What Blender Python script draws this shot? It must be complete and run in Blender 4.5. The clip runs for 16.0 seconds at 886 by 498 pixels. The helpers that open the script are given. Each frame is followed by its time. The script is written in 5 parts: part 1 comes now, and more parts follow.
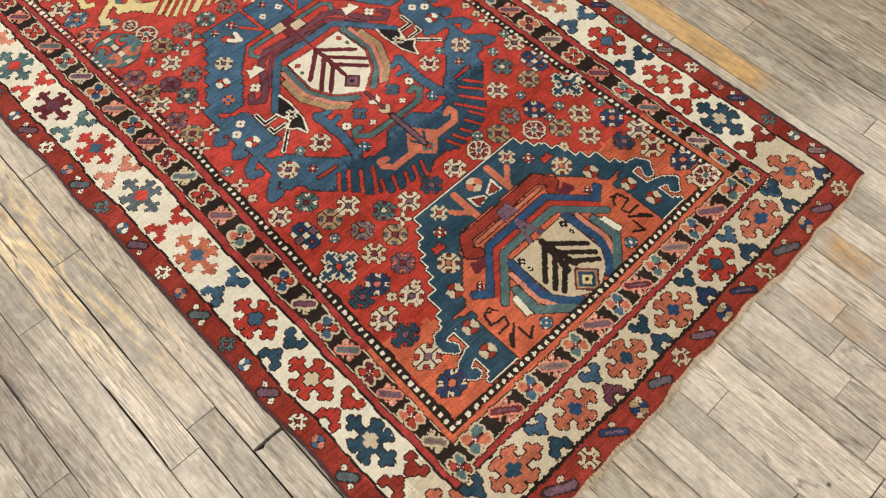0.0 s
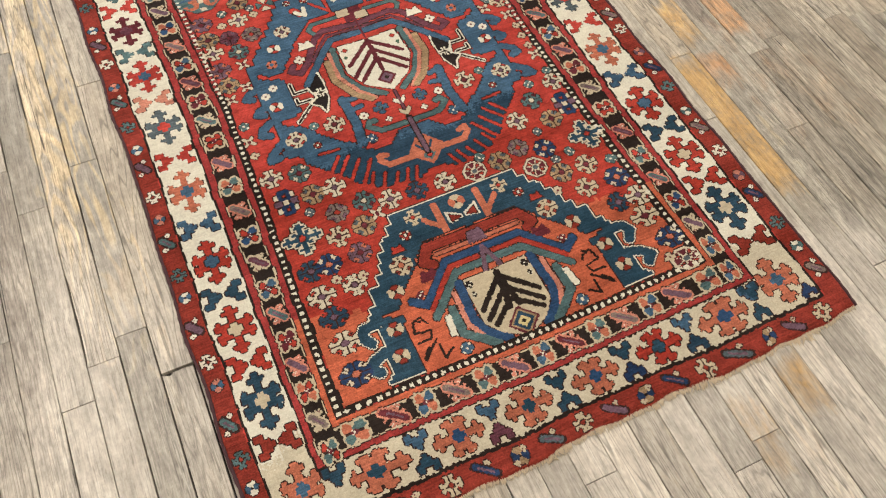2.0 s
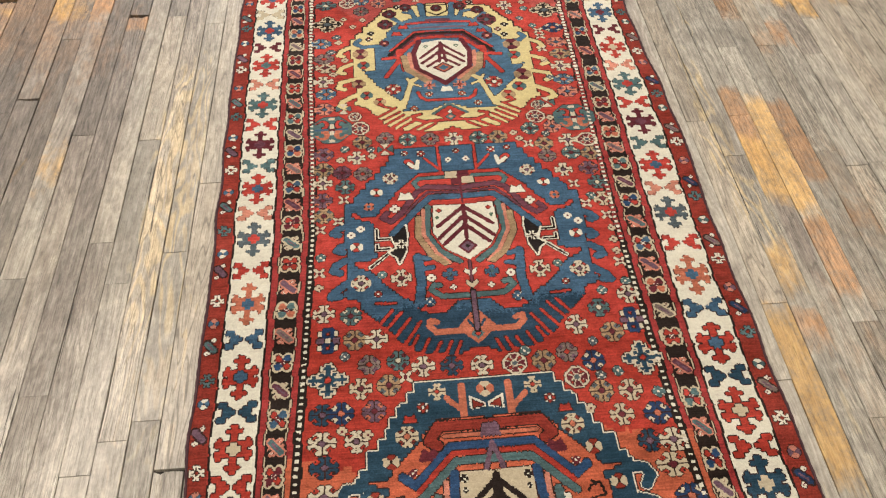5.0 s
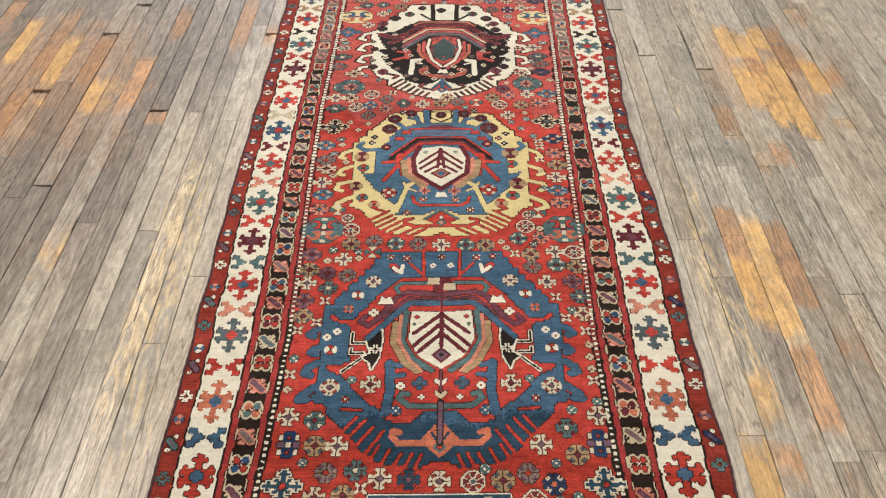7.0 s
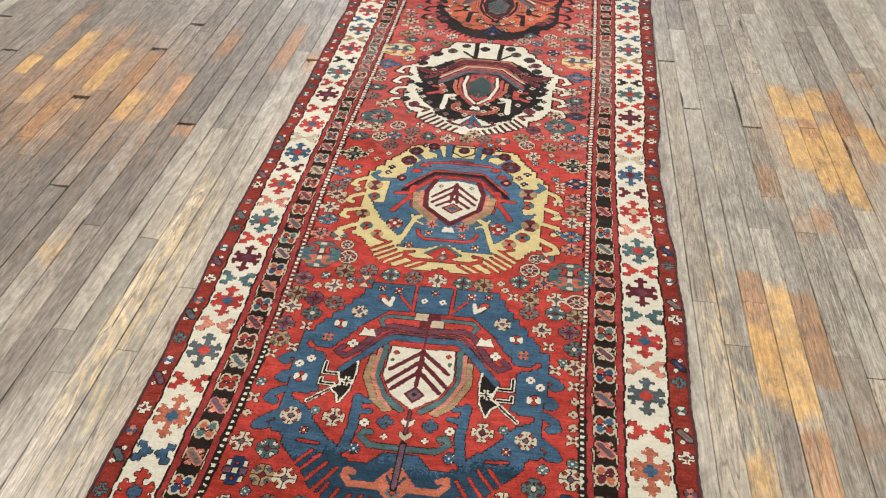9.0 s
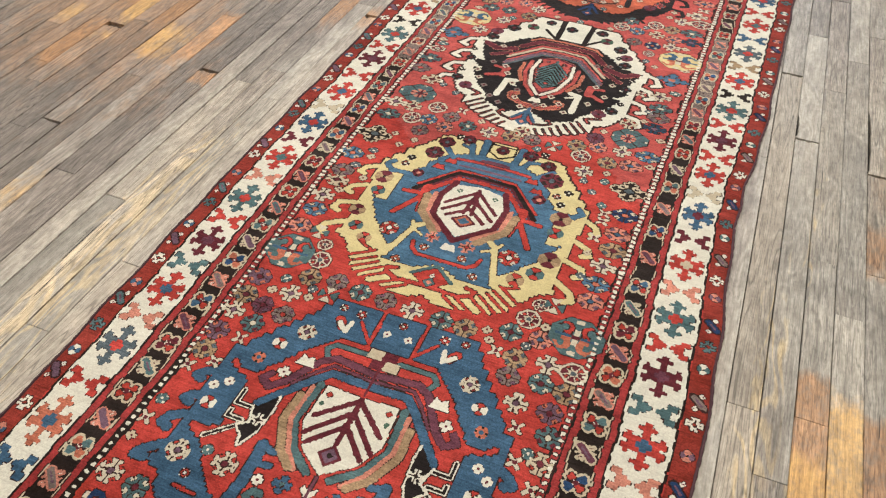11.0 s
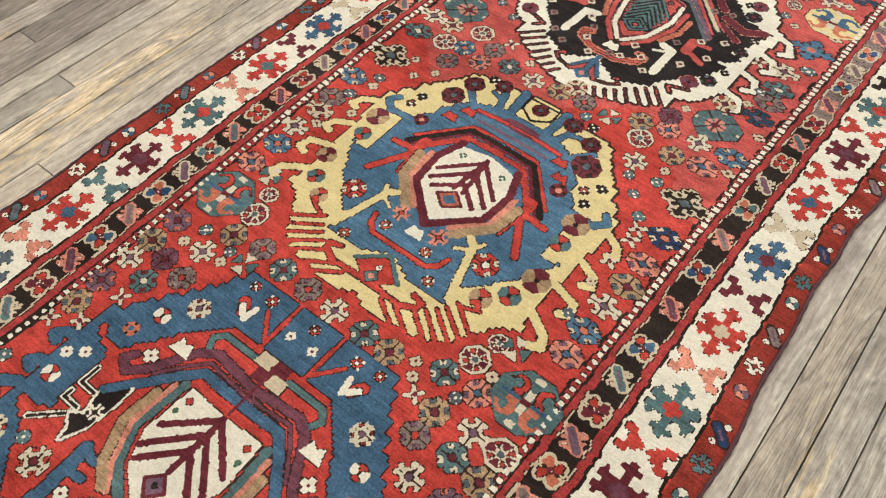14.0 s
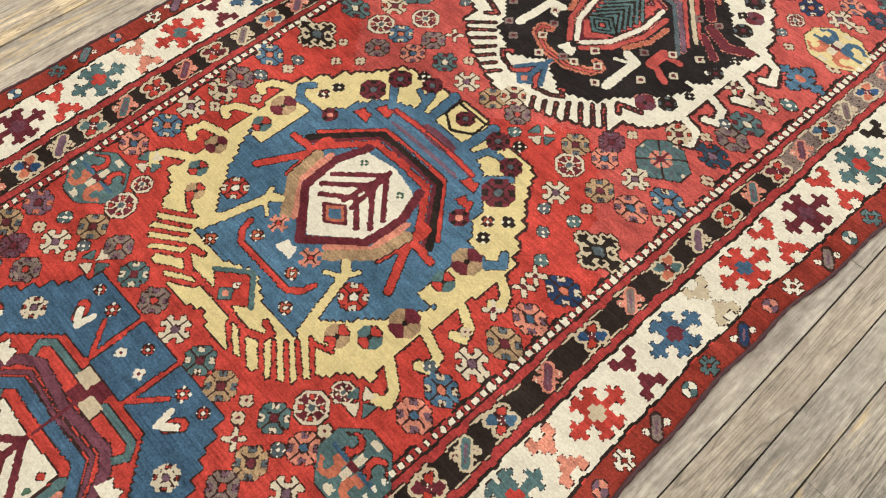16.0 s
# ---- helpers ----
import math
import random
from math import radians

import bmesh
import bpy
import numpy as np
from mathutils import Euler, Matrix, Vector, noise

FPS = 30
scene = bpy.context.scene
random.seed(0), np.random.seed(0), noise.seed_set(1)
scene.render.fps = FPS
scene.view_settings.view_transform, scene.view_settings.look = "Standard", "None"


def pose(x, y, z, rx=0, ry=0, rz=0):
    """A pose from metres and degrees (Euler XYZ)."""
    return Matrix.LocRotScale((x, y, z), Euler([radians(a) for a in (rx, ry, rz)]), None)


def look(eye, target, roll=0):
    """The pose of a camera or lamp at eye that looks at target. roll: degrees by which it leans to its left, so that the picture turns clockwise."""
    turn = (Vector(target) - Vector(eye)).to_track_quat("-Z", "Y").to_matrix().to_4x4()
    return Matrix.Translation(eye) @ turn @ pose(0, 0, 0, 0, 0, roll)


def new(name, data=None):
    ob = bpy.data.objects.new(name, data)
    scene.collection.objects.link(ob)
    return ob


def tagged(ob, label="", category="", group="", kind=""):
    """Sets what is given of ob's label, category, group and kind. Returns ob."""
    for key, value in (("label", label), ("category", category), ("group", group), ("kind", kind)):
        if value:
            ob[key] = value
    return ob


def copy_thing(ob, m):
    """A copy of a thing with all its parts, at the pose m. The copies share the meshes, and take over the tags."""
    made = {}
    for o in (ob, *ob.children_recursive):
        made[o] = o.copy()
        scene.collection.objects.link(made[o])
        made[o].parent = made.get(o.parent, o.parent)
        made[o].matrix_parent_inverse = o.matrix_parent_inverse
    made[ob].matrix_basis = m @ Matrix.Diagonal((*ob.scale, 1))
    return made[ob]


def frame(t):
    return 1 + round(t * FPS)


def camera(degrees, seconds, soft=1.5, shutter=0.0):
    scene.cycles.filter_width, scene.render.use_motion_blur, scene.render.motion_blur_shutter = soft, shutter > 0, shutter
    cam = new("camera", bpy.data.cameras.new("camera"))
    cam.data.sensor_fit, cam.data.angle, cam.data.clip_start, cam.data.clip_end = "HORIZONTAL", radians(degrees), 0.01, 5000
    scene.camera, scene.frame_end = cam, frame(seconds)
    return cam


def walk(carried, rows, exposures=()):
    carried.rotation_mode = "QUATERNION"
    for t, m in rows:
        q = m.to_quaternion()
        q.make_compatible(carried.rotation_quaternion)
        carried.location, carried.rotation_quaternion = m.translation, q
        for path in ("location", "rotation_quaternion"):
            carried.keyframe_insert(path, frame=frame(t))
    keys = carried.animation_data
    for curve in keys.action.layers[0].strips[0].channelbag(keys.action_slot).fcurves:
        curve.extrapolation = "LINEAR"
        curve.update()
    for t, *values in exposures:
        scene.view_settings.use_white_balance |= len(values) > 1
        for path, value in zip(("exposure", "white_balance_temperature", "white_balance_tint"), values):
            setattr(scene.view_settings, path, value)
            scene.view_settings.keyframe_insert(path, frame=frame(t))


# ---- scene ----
cam = camera(59.0, 16.0, soft=1.2)
PATH = [
    (0, (-0.691, -0.962, 1.286), (0.035, -0.264, -0.442), 2.2),
    (0.5, (-0.627, -1.019, 1.287), (0.037, -0.267, -0.443), 2.4),
    (1, (-0.563, -1.069, 1.281), (0.035, -0.256, -0.446), 2.5),
    (1.5, (-0.487, -1.135, 1.302), (0.046, -0.272, -0.422), 2.7),
    (2, (-0.435, -1.183, 1.322), (0.032, -0.261, -0.39), 2.4),
    (2.5, (-0.396, -1.213, 1.336), (0.007, -0.233, -0.36), 2.1),
    (3, (-0.359, -1.231, 1.349), (-0.017, -0.188, -0.323), 1.8),
    (3.5, (-0.311, -1.215, 1.357), (-0.031, -0.107, -0.284), 1.7),
    (4, (-0.25, -1.189, 1.379), (-0.035, -0.025, -0.233), 1.2),
    (4.5, (-0.199, -1.17, 1.396), (-0.042, 0.044, -0.186), 0.8),
    (4.7, (-0.183, -1.161, 1.4), (-0.046, 0.07, -0.17), 0.7),
    (6.8, (-0.007, -1.113, 1.442), (0.005, 0.292, 0.019), -0.0),
    (7, (0.006, -1.117, 1.448), (0.005, 0.303, 0.039), 0.0),
    (7.5, (0.051, -1.134, 1.454), (0.01, 0.319, 0.08), 0.2),
    (8, (0.109, -1.155, 1.448), (0.021, 0.325, 0.105), 0.2),
    (8.5, (0.154, -1.135, 1.411), (0.014, 0.358, 0.088), 0.3),
    (9, (0.204, -1.06, 1.351), (0.003, 0.436, 0.039), 0.4),
    (9.2, (0.234, -1.021, 1.334), (0.005, 0.472, 0.022), 0.5),
    (11.3, (0.465, -0.54, 1.185), (-0.086, 0.761, -0.232), 1.6),
    (11.5, (0.487, -0.492, 1.168), (-0.089, 0.779, -0.265), 1.6),
    (12, (0.52, -0.406, 1.137), (-0.108, 0.788, -0.339), 1.7),
    (12.5, (0.527, -0.327, 1.114), (-0.141, 0.794, -0.401), 1.5),
    (13, (0.531, -0.227, 1.102), (-0.163, 0.826, -0.45), 1.4),
    (13.5, (0.53, -0.134, 1.089), (-0.178, 0.861, -0.495), 1.4),
    (14, (0.534, -0.06, 1.07), (-0.183, 0.88, -0.544), 1.4),
    (14.5, (0.549, 0.044, 1.059), (-0.171, 0.926, -0.585), 1.6),
    (15, (0.571, 0.131, 1.038), (-0.155, 0.961, -0.63), 1.7),
    (15.5, (0.592, 0.211, 1.03), (-0.142, 0.989, -0.66), 1.7),
    (16, (0.612, 0.296, 1.039), (-0.126, 1.023, -0.672), 1.7),
]
# the clip's camera drifts from a warm to a cool balance and back
BALANCE = [(0.0, 0.0, 6750, 12), (4.5, 0.0, 6750, 13), (7.0, 0.0, 6600, 13), (9.0, 0.0, 6400, 12), (12.5, 0.0, 6400, 12), (16.0, 0.0, 6600, 11)]
walk(cam, [(t, look(eye, target, roll)) for t, eye, target, roll in PATH], BALANCE)

# ---- light ----
world = bpy.data.worlds.new("world")
scene.world = world
world.use_nodes = True
world.node_tree.nodes["Background"].inputs[0].default_value = (0.6, 0.68, 0.8, 1)
world.node_tree.nodes["Background"].inputs[1].default_value = 0.15

CEILING = 3.1
FLOOR = -0.007


def area_lamp(x, y, wide, deep, watts, colour):
    data = bpy.data.lights.new("ceiling_lamp_light", "AREA")
    data.shape, data.size, data.size_y, data.energy, data.color = "RECTANGLE", wide, deep, watts, colour
    ob = new("ceiling_lamp_light", data)
    ob.matrix_world = pose(x, y, CEILING - 0.09)
    return ob


# daylight from the far end of the room
sky_lamp = bpy.data.lights.new("window_daylight", "AREA")
sky_lamp.shape, sky_lamp.size, sky_lamp.size_y, sky_lamp.energy, sky_lamp.color = "RECTANGLE", 2.5, 1.5, 95, (0.78, 0.89, 1.0)
new("window_daylight", sky_lamp).matrix_world = pose(-0.6, 5.55, 1.75, -90, 0, 0)
LAMPS = [(-1.4, -1.6), (1.4, -1.6), (-1.4, 1.0), (1.4, 1.0), (-1.4, 3.6), (1.4, 3.6)]
for lx, ly in LAMPS:
    area_lamp(lx, ly, 1.1, 0.5, (19.5 if ly < 0 else 34 if ly < 2 else 26) * (1.10 if lx < 0 else 0.82), (1.0, 0.935, 0.83) if ly < 0 else (1.0, 0.95, 0.88))


# ---- materials ----
def nodes_of(name):
    m = bpy.data.materials.new(name)
    m.use_nodes = True
    return m, m.node_tree.nodes, m.node_tree.links, m.node_tree.nodes["Principled BSDF"]


def node(nodes, kind, **inputs):
    n = nodes.new(kind)
    for key, value in inputs.items():
        n.inputs[key].default_value = value
    return n


def mix_of(nodes, links, kind, factor, a, b):
    n = nodes.new("ShaderNodeMix")
    n.data_type, n.blend_type = "RGBA", kind
    for slot, value in ((0, factor), (6, a), (7, b)):
        if isinstance(value, (int, float, tuple)):
            n.inputs[slot].default_value = value
        else:
            links.new(value, n.inputs[slot])
    return n.outputs[2]


def ramp_of(nodes, links, source, *stops):
    n = nodes.new("ShaderNodeValToRGB")
    while len(n.color_ramp.elements) < len(stops):
        n.color_ramp.elements.new(0.5)
    for e, (at, c) in zip(n.color_ramp.elements, stops):
        e.position, e.color = at, (c if isinstance(c, tuple) else (c, c, c, 1))
    links.new(source, n.inputs[0])
    return n.outputs[0]


def wool(name, rgb, abrash=0.22):
    """Hand-knotted wool: knots that differ one by one, rows of weft, uneven dye in bands, faded tips, a soft sheen."""
    m, nodes, links, shader = nodes_of(name)
    place = nodes.new("ShaderNodeTexCoord").outputs["Object"]

    def noise_at(scale, detail, rough=0.5):
        mp = nodes.new("ShaderNodeMapping")
        mp.inputs["Scale"].default_value = scale
        links.new(place, mp.inputs[0])
        t = node(nodes, "ShaderNodeTexNoise", Scale=1.0, Detail=detail, Roughness=rough)
        links.new(mp.outputs[0], t.inputs["Vector"])
        return t.outputs["Fac"]

    def cell_at(step):
        snap = nodes.new("ShaderNodeVectorMath")
        snap.operation = "SNAP"
        snap.inputs[1].default_value = step
        links.new(place, snap.inputs[0])
        w = nodes.new("ShaderNodeTexWhiteNoise")
        links.new(snap.outputs[0], w.inputs["Vector"])
        return w.outputs["Value"]

    calm = 0.30 if min(rgb[:2]) > 0.3 else 1.0
    bands = noise_at((1.4, 9.0, 1.0), 4.0)
    mottle = noise_at((26.0, 46.0, 1.0), 5.0, 0.62)
    fibre = noise_at((420.0, 700.0, 300.0), 3.0, 0.6)
    rows = noise_at((14.0, 300.0, 1.0), 1.0)
    abrash = abrash * calm
    dark = tuple(c * (1 - abrash) for c in rgb) + (1,)
    light = tuple(min(1, c * (1 + abrash) + 0.008) for c in rgb) + (1,)
    dye = ramp_of(nodes, links, bands, (0.32, dark), (0.68, light))
    dye = mix_of(nodes, links, "OVERLAY", 0.75 * calm, dye, ramp_of(nodes, links, mottle, (0.25, 0.24), (0.75, 0.76)))
    dye = mix_of(nodes, links, "OVERLAY", 0.15 + 0.35 * calm, dye, ramp_of(nodes, links, cell_at((0.0027, 0.0027, 9.0)), (0.0, 0.30), (1.0, 0.70)))
    dye = mix_of(nodes, links, "OVERLAY", 0.55 * calm, dye, ramp_of(nodes, links, rows, (0.3, 0.32), (0.7, 0.66)))
    dye = mix_of(nodes, links, "OVERLAY", 0.1 + 0.5 * calm, dye, ramp_of(nodes, links, fibre, (0.28, 0.25), (0.72, 0.75)))
    faded = tuple(1.3 * c + 0.012 for c in rgb) + (1,)
    tips = ramp_of(nodes, links, noise_at((60.0, 85.0, 1.0), 4.0, 0.7), (0.56, 0.0), (0.75, 0.42))
    dye = mix_of(nodes, links, "MIX", tips, dye, faded)
    links.new(dye, shader.inputs["Base Color"])
    shader.inputs["Roughness"].default_value = 0.88
    shader.inputs["Specular IOR Level"].default_value = 0.08
    shader.inputs["Sheen Weight"].default_value = 0.02
    shader.inputs["Sheen Roughness"].default_value = 0.4
    bump = node(nodes, "ShaderNodeBump", Strength=0.7, Distance=0.0018)
    links.new(mix_of(nodes, links, "MULTIPLY", 1.0, fibre, rows), bump.inputs["Height"])
    links.new(bump.outputs[0], shader.inputs["Normal"])
    return m


DYES = {
    "red": (0.330, 0.036, 0.026), "rose": (0.345, 0.062, 0.052), "brick": (0.282, 0.029, 0.018), "rust": (0.185, 0.023, 0.014), "salmon": (0.368, 0.086, 0.042), "orange": (0.35, 0.108, 0.062),
    "peach": (0.42, 0.165, 0.115), "white": (0.53, 0.508, 0.420), "cream": (0.395, 0.337, 0.236), "yellow": (0.48, 0.405, 0.200),
    "tan": (0.26, 0.178, 0.100), "blue": (0.036, 0.083, 0.138), "indigo": (0.014, 0.038, 0.066), "navy": (0.011, 0.028, 0.075), "teal": (0.058, 0.108, 0.112),
    "teal2": (0.014, 0.042, 0.068), "green": (0.045, 0.088, 0.058), "wine": (0.090, 0.014, 0.020), "purple": (0.100, 0.032, 0.048),
    "lilac": (0.110, 0.062, 0.088), "brown": (0.013, 0.0075, 0.0055), "black": (0.011, 0.0075, 0.007), "grey": (0.150, 0.115, 0.100),
    "line": (0.245, 0.028, 0.026), "azure": (0.048, 0.108, 0.170), "slate": (0.062, 0.082, 0.092), "ivory": (0.44, 0.395, 0.298), "royal": (0.017, 0.048, 0.110), "edge": (0.028, 0.011, 0.009),
}
DYE_NAMES = list(DYES)
CODE = {n: i for i, n in enumerate(DYE_NAMES)}
WOOLS = [wool("wool_" + n, c) for n, c in DYES.items()]


def oak(name):
    """Weathered oak strip: silvered grain with open pores, straw-coloured heart figure and remains of an amber finish."""
    m, nodes, links, shader = nodes_of(name)
    geometry = nodes.new("ShaderNodeNewGeometry")
    world_at = geometry.outputs["Position"]
    info = nodes.new("ShaderNodeObjectInfo")

    def maths(kind, a, b=0.0, c=0.0):
        n = nodes.new("ShaderNodeMath")
        n.operation = kind
        for slot, value in zip(n.inputs, (a, b, c)):
            if isinstance(value, (int, float)):
                slot.default_value = value
            else:
                links.new(value, slot)
        return n.outputs[0]

    each = maths("FRACT", maths("ADD", info.outputs["Random"], geometry.outputs["Random Per Island"]))
    each_b = maths("FRACT", maths("MULTIPLY", each, 17.3))
    each_c = maths("FRACT", maths("MULTIPLY", each, 71.7))
    far = nodes.new("ShaderNodeVectorMath")
    far.operation = "SCALE"
    far.inputs[0].default_value = (13.0, 37.0, 7.0)
    links.new(each, far.inputs["Scale"])
    move = nodes.new("ShaderNodeVectorMath")
    links.new(world_at, move.inputs[0])
    links.new(far.outputs[0], move.inputs[1])
    here = move.outputs[0]

    def stretched(sx, sy, detail, distortion=0.0, source=here, rough=0.5):
        mp = nodes.new("ShaderNodeMapping")
        mp.inputs["Scale"].default_value = (sx, sy, 1.0)
        links.new(source, mp.inputs[0])
        t = node(nodes, "ShaderNodeTexNoise", Scale=1.0, Detail=detail, Distortion=distortion, Roughness=rough)
        links.new(mp.outputs[0], t.inputs["Vector"])
        return t.outputs["Fac"]

    # each strip keeps or sheds its finish by itself, across its whole width
    strip = nodes.new("ShaderNodeCombineXYZ")
    for source, socket in ((info.outputs["Location"], 0), (world_at, 1)):
        split = nodes.new("ShaderNodeSeparateXYZ")
        links.new(source, split.inputs[0])
        links.new(split.outputs[socket], strip.inputs[socket])
    strip_at = strip.outputs[0]

    def ellipse(source, x, y, rx, ry):
        mp = nodes.new("ShaderNodeMapping")
        mp.vector_type = "TEXTURE"
        mp.inputs["Location"].default_value = (x, y, 0)
        mp.inputs["Scale"].default_value = (rx, ry, 1000.0)
        links.new(source, mp.inputs[0])
        n = nodes.new("ShaderNodeVectorMath")
        n.operation = "LENGTH"
        links.new(mp.outputs[0], n.inputs[0])
        return maths("MAXIMUM", maths("SUBTRACT", 1.0, maths("MULTIPLY", n.outputs["Value"], n.outputs["Value"])), 0.0)

    def spread(*places, source=world_at):
        total = None
        for weight, *at in places:
            v = maths("MULTIPLY", ellipse(source, *at), weight)
            total = v if total is None else maths("MAXIMUM", total, v)
        return total

    # flat-sawn figure: contour lines of a smooth field drawn out along the strip
    contour = stretched(13.0, 2.4, 2.0, 0.45)
    rings = maths("ADD", maths("MULTIPLY", maths("SINE", maths("MULTIPLY", contour, 70.0)), 0.5), 0.5)
    streak = stretched(140.0, 13.0, 6.0, 0.5, rough=0.65)
    hair = stretched(430.0, 24.0, 3.0, 0.3)
    # raised grain: fine dark lines that run together into points
    lines = maths("ABSOLUTE", maths("SINE", maths("MULTIPLY", stretched(17.0, 0.9, 2.0, 0.25), 80.0)))
    lines = maths("ADD", lines, maths("MULTIPLY", maths("SUBTRACT", stretched(200.0, 9.0, 3.0), 0.5), 0.4))
    ticks = stretched(310.0, 55.0, 3.0, 0.3, rough=0.6)
    fibre = stretched(330.0, 8.0, 5.0, 0.35, rough=0.68)
    feather = stretched(70.0, 2.6, 3.0, 0.6)
    smear = stretched(30.0, 13.0, 6.0, 0.9, world_at, 0.62)
    broad = stretched(15.0, 1.8, 4.0, 0.8)
    blotch = stretched(8.0, 4.5, 6.0, 0.9, world_at, 0.6)
    fine = stretched(120.0, 75.0, 6.0, 0.0, world_at, 0.7)
    patch = stretched(24.0, 7.0, 6.0, 1.2, rough=0.6)
    patch_wide = stretched(15.0, 9.0, 7.0, 0.5, world_at, 0.68)
    grain = maths("ADD", maths("MULTIPLY", streak, 0.8), maths("MULTIPLY", rings, 0.2))

    silver = ramp_of(nodes, links, grain, (0.30, (0.272, 0.248, 0.206, 1)), (0.50, (0.335, 0.308, 0.258, 1)), (0.68, (0.408, 0.379, 0.322, 1)))
    bare = ramp_of(nodes, links, grain, (0.30, (0.322, 0.270, 0.206, 1)), (0.68, (0.450, 0.386, 0.298, 1)))
    leaning = maths("ADD", maths("MULTIPLY", broad, 0.7), maths("MULTIPLY", each_b, 0.5))
    wood = mix_of(nodes, links, "MIX", ramp_of(nodes, links, leaning, (0.45, 0.0), (0.85, 0.8)), silver, bare)
    # straw-coloured figure where the surface has been scraped
    straw = spread((1.45, -0.71, 0.22, 0.085, 0.75), (1.05, -0.68, -0.30, 0.11, 0.60), (0.42, -0.86, -0.45, 0.20, 0.55),
                   (0.45, 0.30, -1.08, 0.45, 0.22), (0.5, -0.72, 1.05, 0.06, 0.5), (0.45, 0.72, -0.6, 0.20, 0.5), (1.0, 0.70, 0.35, 0.07, 0.7), (0.6, 0.77, 0.9, 0.05, 0.5), (0.2, -1.0, 0.1, 0.12, 0.5))
    figure = maths("ADD", maths("MULTIPLY", rings, 0.26), maths("ADD", maths("MULTIPLY", broad, 0.62), maths("MULTIPLY", feather, 0.42)))
    straw_on = ramp_of(nodes, links, maths("ADD", maths("MULTIPLY", straw, 0.30), maths("SUBTRACT", figure, 0.65)), (0.27, 0.0), (0.39, 0.88))
    gold = ramp_of(nodes, links, grain, (0.3, (0.37, 0.280, 0.155, 1)), (0.7, (0.60, 0.475, 0.280, 1)))
    wood = mix_of(nodes, links, "MIX", straw_on, wood, gold)
    # paler where it has been scrubbed
    pale = spread((2.1, 0.50, -1.15, 0.85, 0.50), (1.15, -0.82, -0.55, 0.40, 0.6), (0.4, -0.72, 0.10, 0.14, 0.7))
    pale_on = ramp_of(nodes, links, maths("ADD", maths("MULTIPLY", pale, 0.6), maths("SUBTRACT", maths("MULTIPLY", broad, 0.8), 0.3)), (0.2, 0.0), (0.7, 0.7))
    wood = mix_of(nodes, links, "MIX", pale_on, wood, ramp_of(nodes, links, grain, (0.3, (0.49, 0.452, 0.396, 1)), (0.7, (0.61, 0.575, 0.515, 1))))
    # dull brown where the floor is less worn; last patch also paints the rug's shade
    dull = spread((1.7, -1.45, 1.15, 0.85, 1.15), (1.35, -0.95, 1.5, 0.45, 0.75), (1.2, -0.98, 0.6, 0.22, 0.75), (0.8, -1.05, -0.1, 0.30, 0.6), (0.55, 1.35, 0.9, 0.5, 0.9), (0.8, -1.2, 2.1, 1.6, 0.9), (1.2, -1.25, 0.45, 0.46, 0.7), (0.6, 1.1, 2.2, 0.9, 0.9), (0.35, -0.95, -0.1, 0.15, 0.7), (1.1, 0.785, 0.02, 0.034, 0.30), (0.7, 0.72, 0.35, 0.06, 0.25), (1.05, 0.60, 0.9, 0.045, 0.8))
    dull_on = ramp_of(nodes, links, maths("ADD", maths("MULTIPLY", dull, 0.7), maths("SUBTRACT", maths("ADD", maths("MULTIPLY", patch, 0.7), maths("MULTIPLY", each_c, 0.5)), 0.6)), (0.20, 0.0), (0.62, 0.85))
    umber = ramp_of(nodes, links, grain, (0.3, (0.135, 0.112, 0.094, 1)), (0.7, (0.250, 0.212, 0.180, 1)))
    wood = mix_of(nodes, links, "MIX", dull_on, wood, umber)
    # amber finish left over in patches: honey-coloured, and russet where it has darkened
    honey_left = spread((0.95, 0.782, 0.20, 0.045, 0.16), (0.9, 1.08, 1.05, 0.045, 0.20), (0.9, 1.08, 1.38, 0.045, 0.12), (1.2, 0.842, 0.26, 0.045, 0.27), (1.1, 0.661, -0.43, 0.045, 0.26), (1.2, 1.136, 1.10, 0.05, 0.24), (1.0, 1.15, 0.93, 0.045, 0.13), (1.0, 1.02, 1.41, 0.045, 0.15), (0.9, 1.02, 1.12, 0.045, 0.18), (0.9, 1.15, 1.43, 0.045, 0.11),
                        (0.9, 1.27, 1.18, 0.06, 0.14), (0.7, 0.74, -0.12, 0.045, 0.14), (0.5, 1.24, 0.91, 0.045, 0.10), (0.6, -1.05, 0.34, 0.045, 0.19), (0.5, 0.30, -1.03, 0.05, 0.12), (0.55, 0.42, -1.0, 0.05, 0.12), (1.10, -1.52, 1.42, 0.042, 0.20),
                        (1.10, -1.34, 1.28, 0.042, 0.21), (1.10, -1.12, 1.07, 0.042, 0.21), (1.00, -1.63, 1.28, 0.042, 0.08), (0.80, -1.53, 1.10, 0.042, 0.11), (0.60, -1.30, 1.01, 0.042, 0.07), source=strip_at)
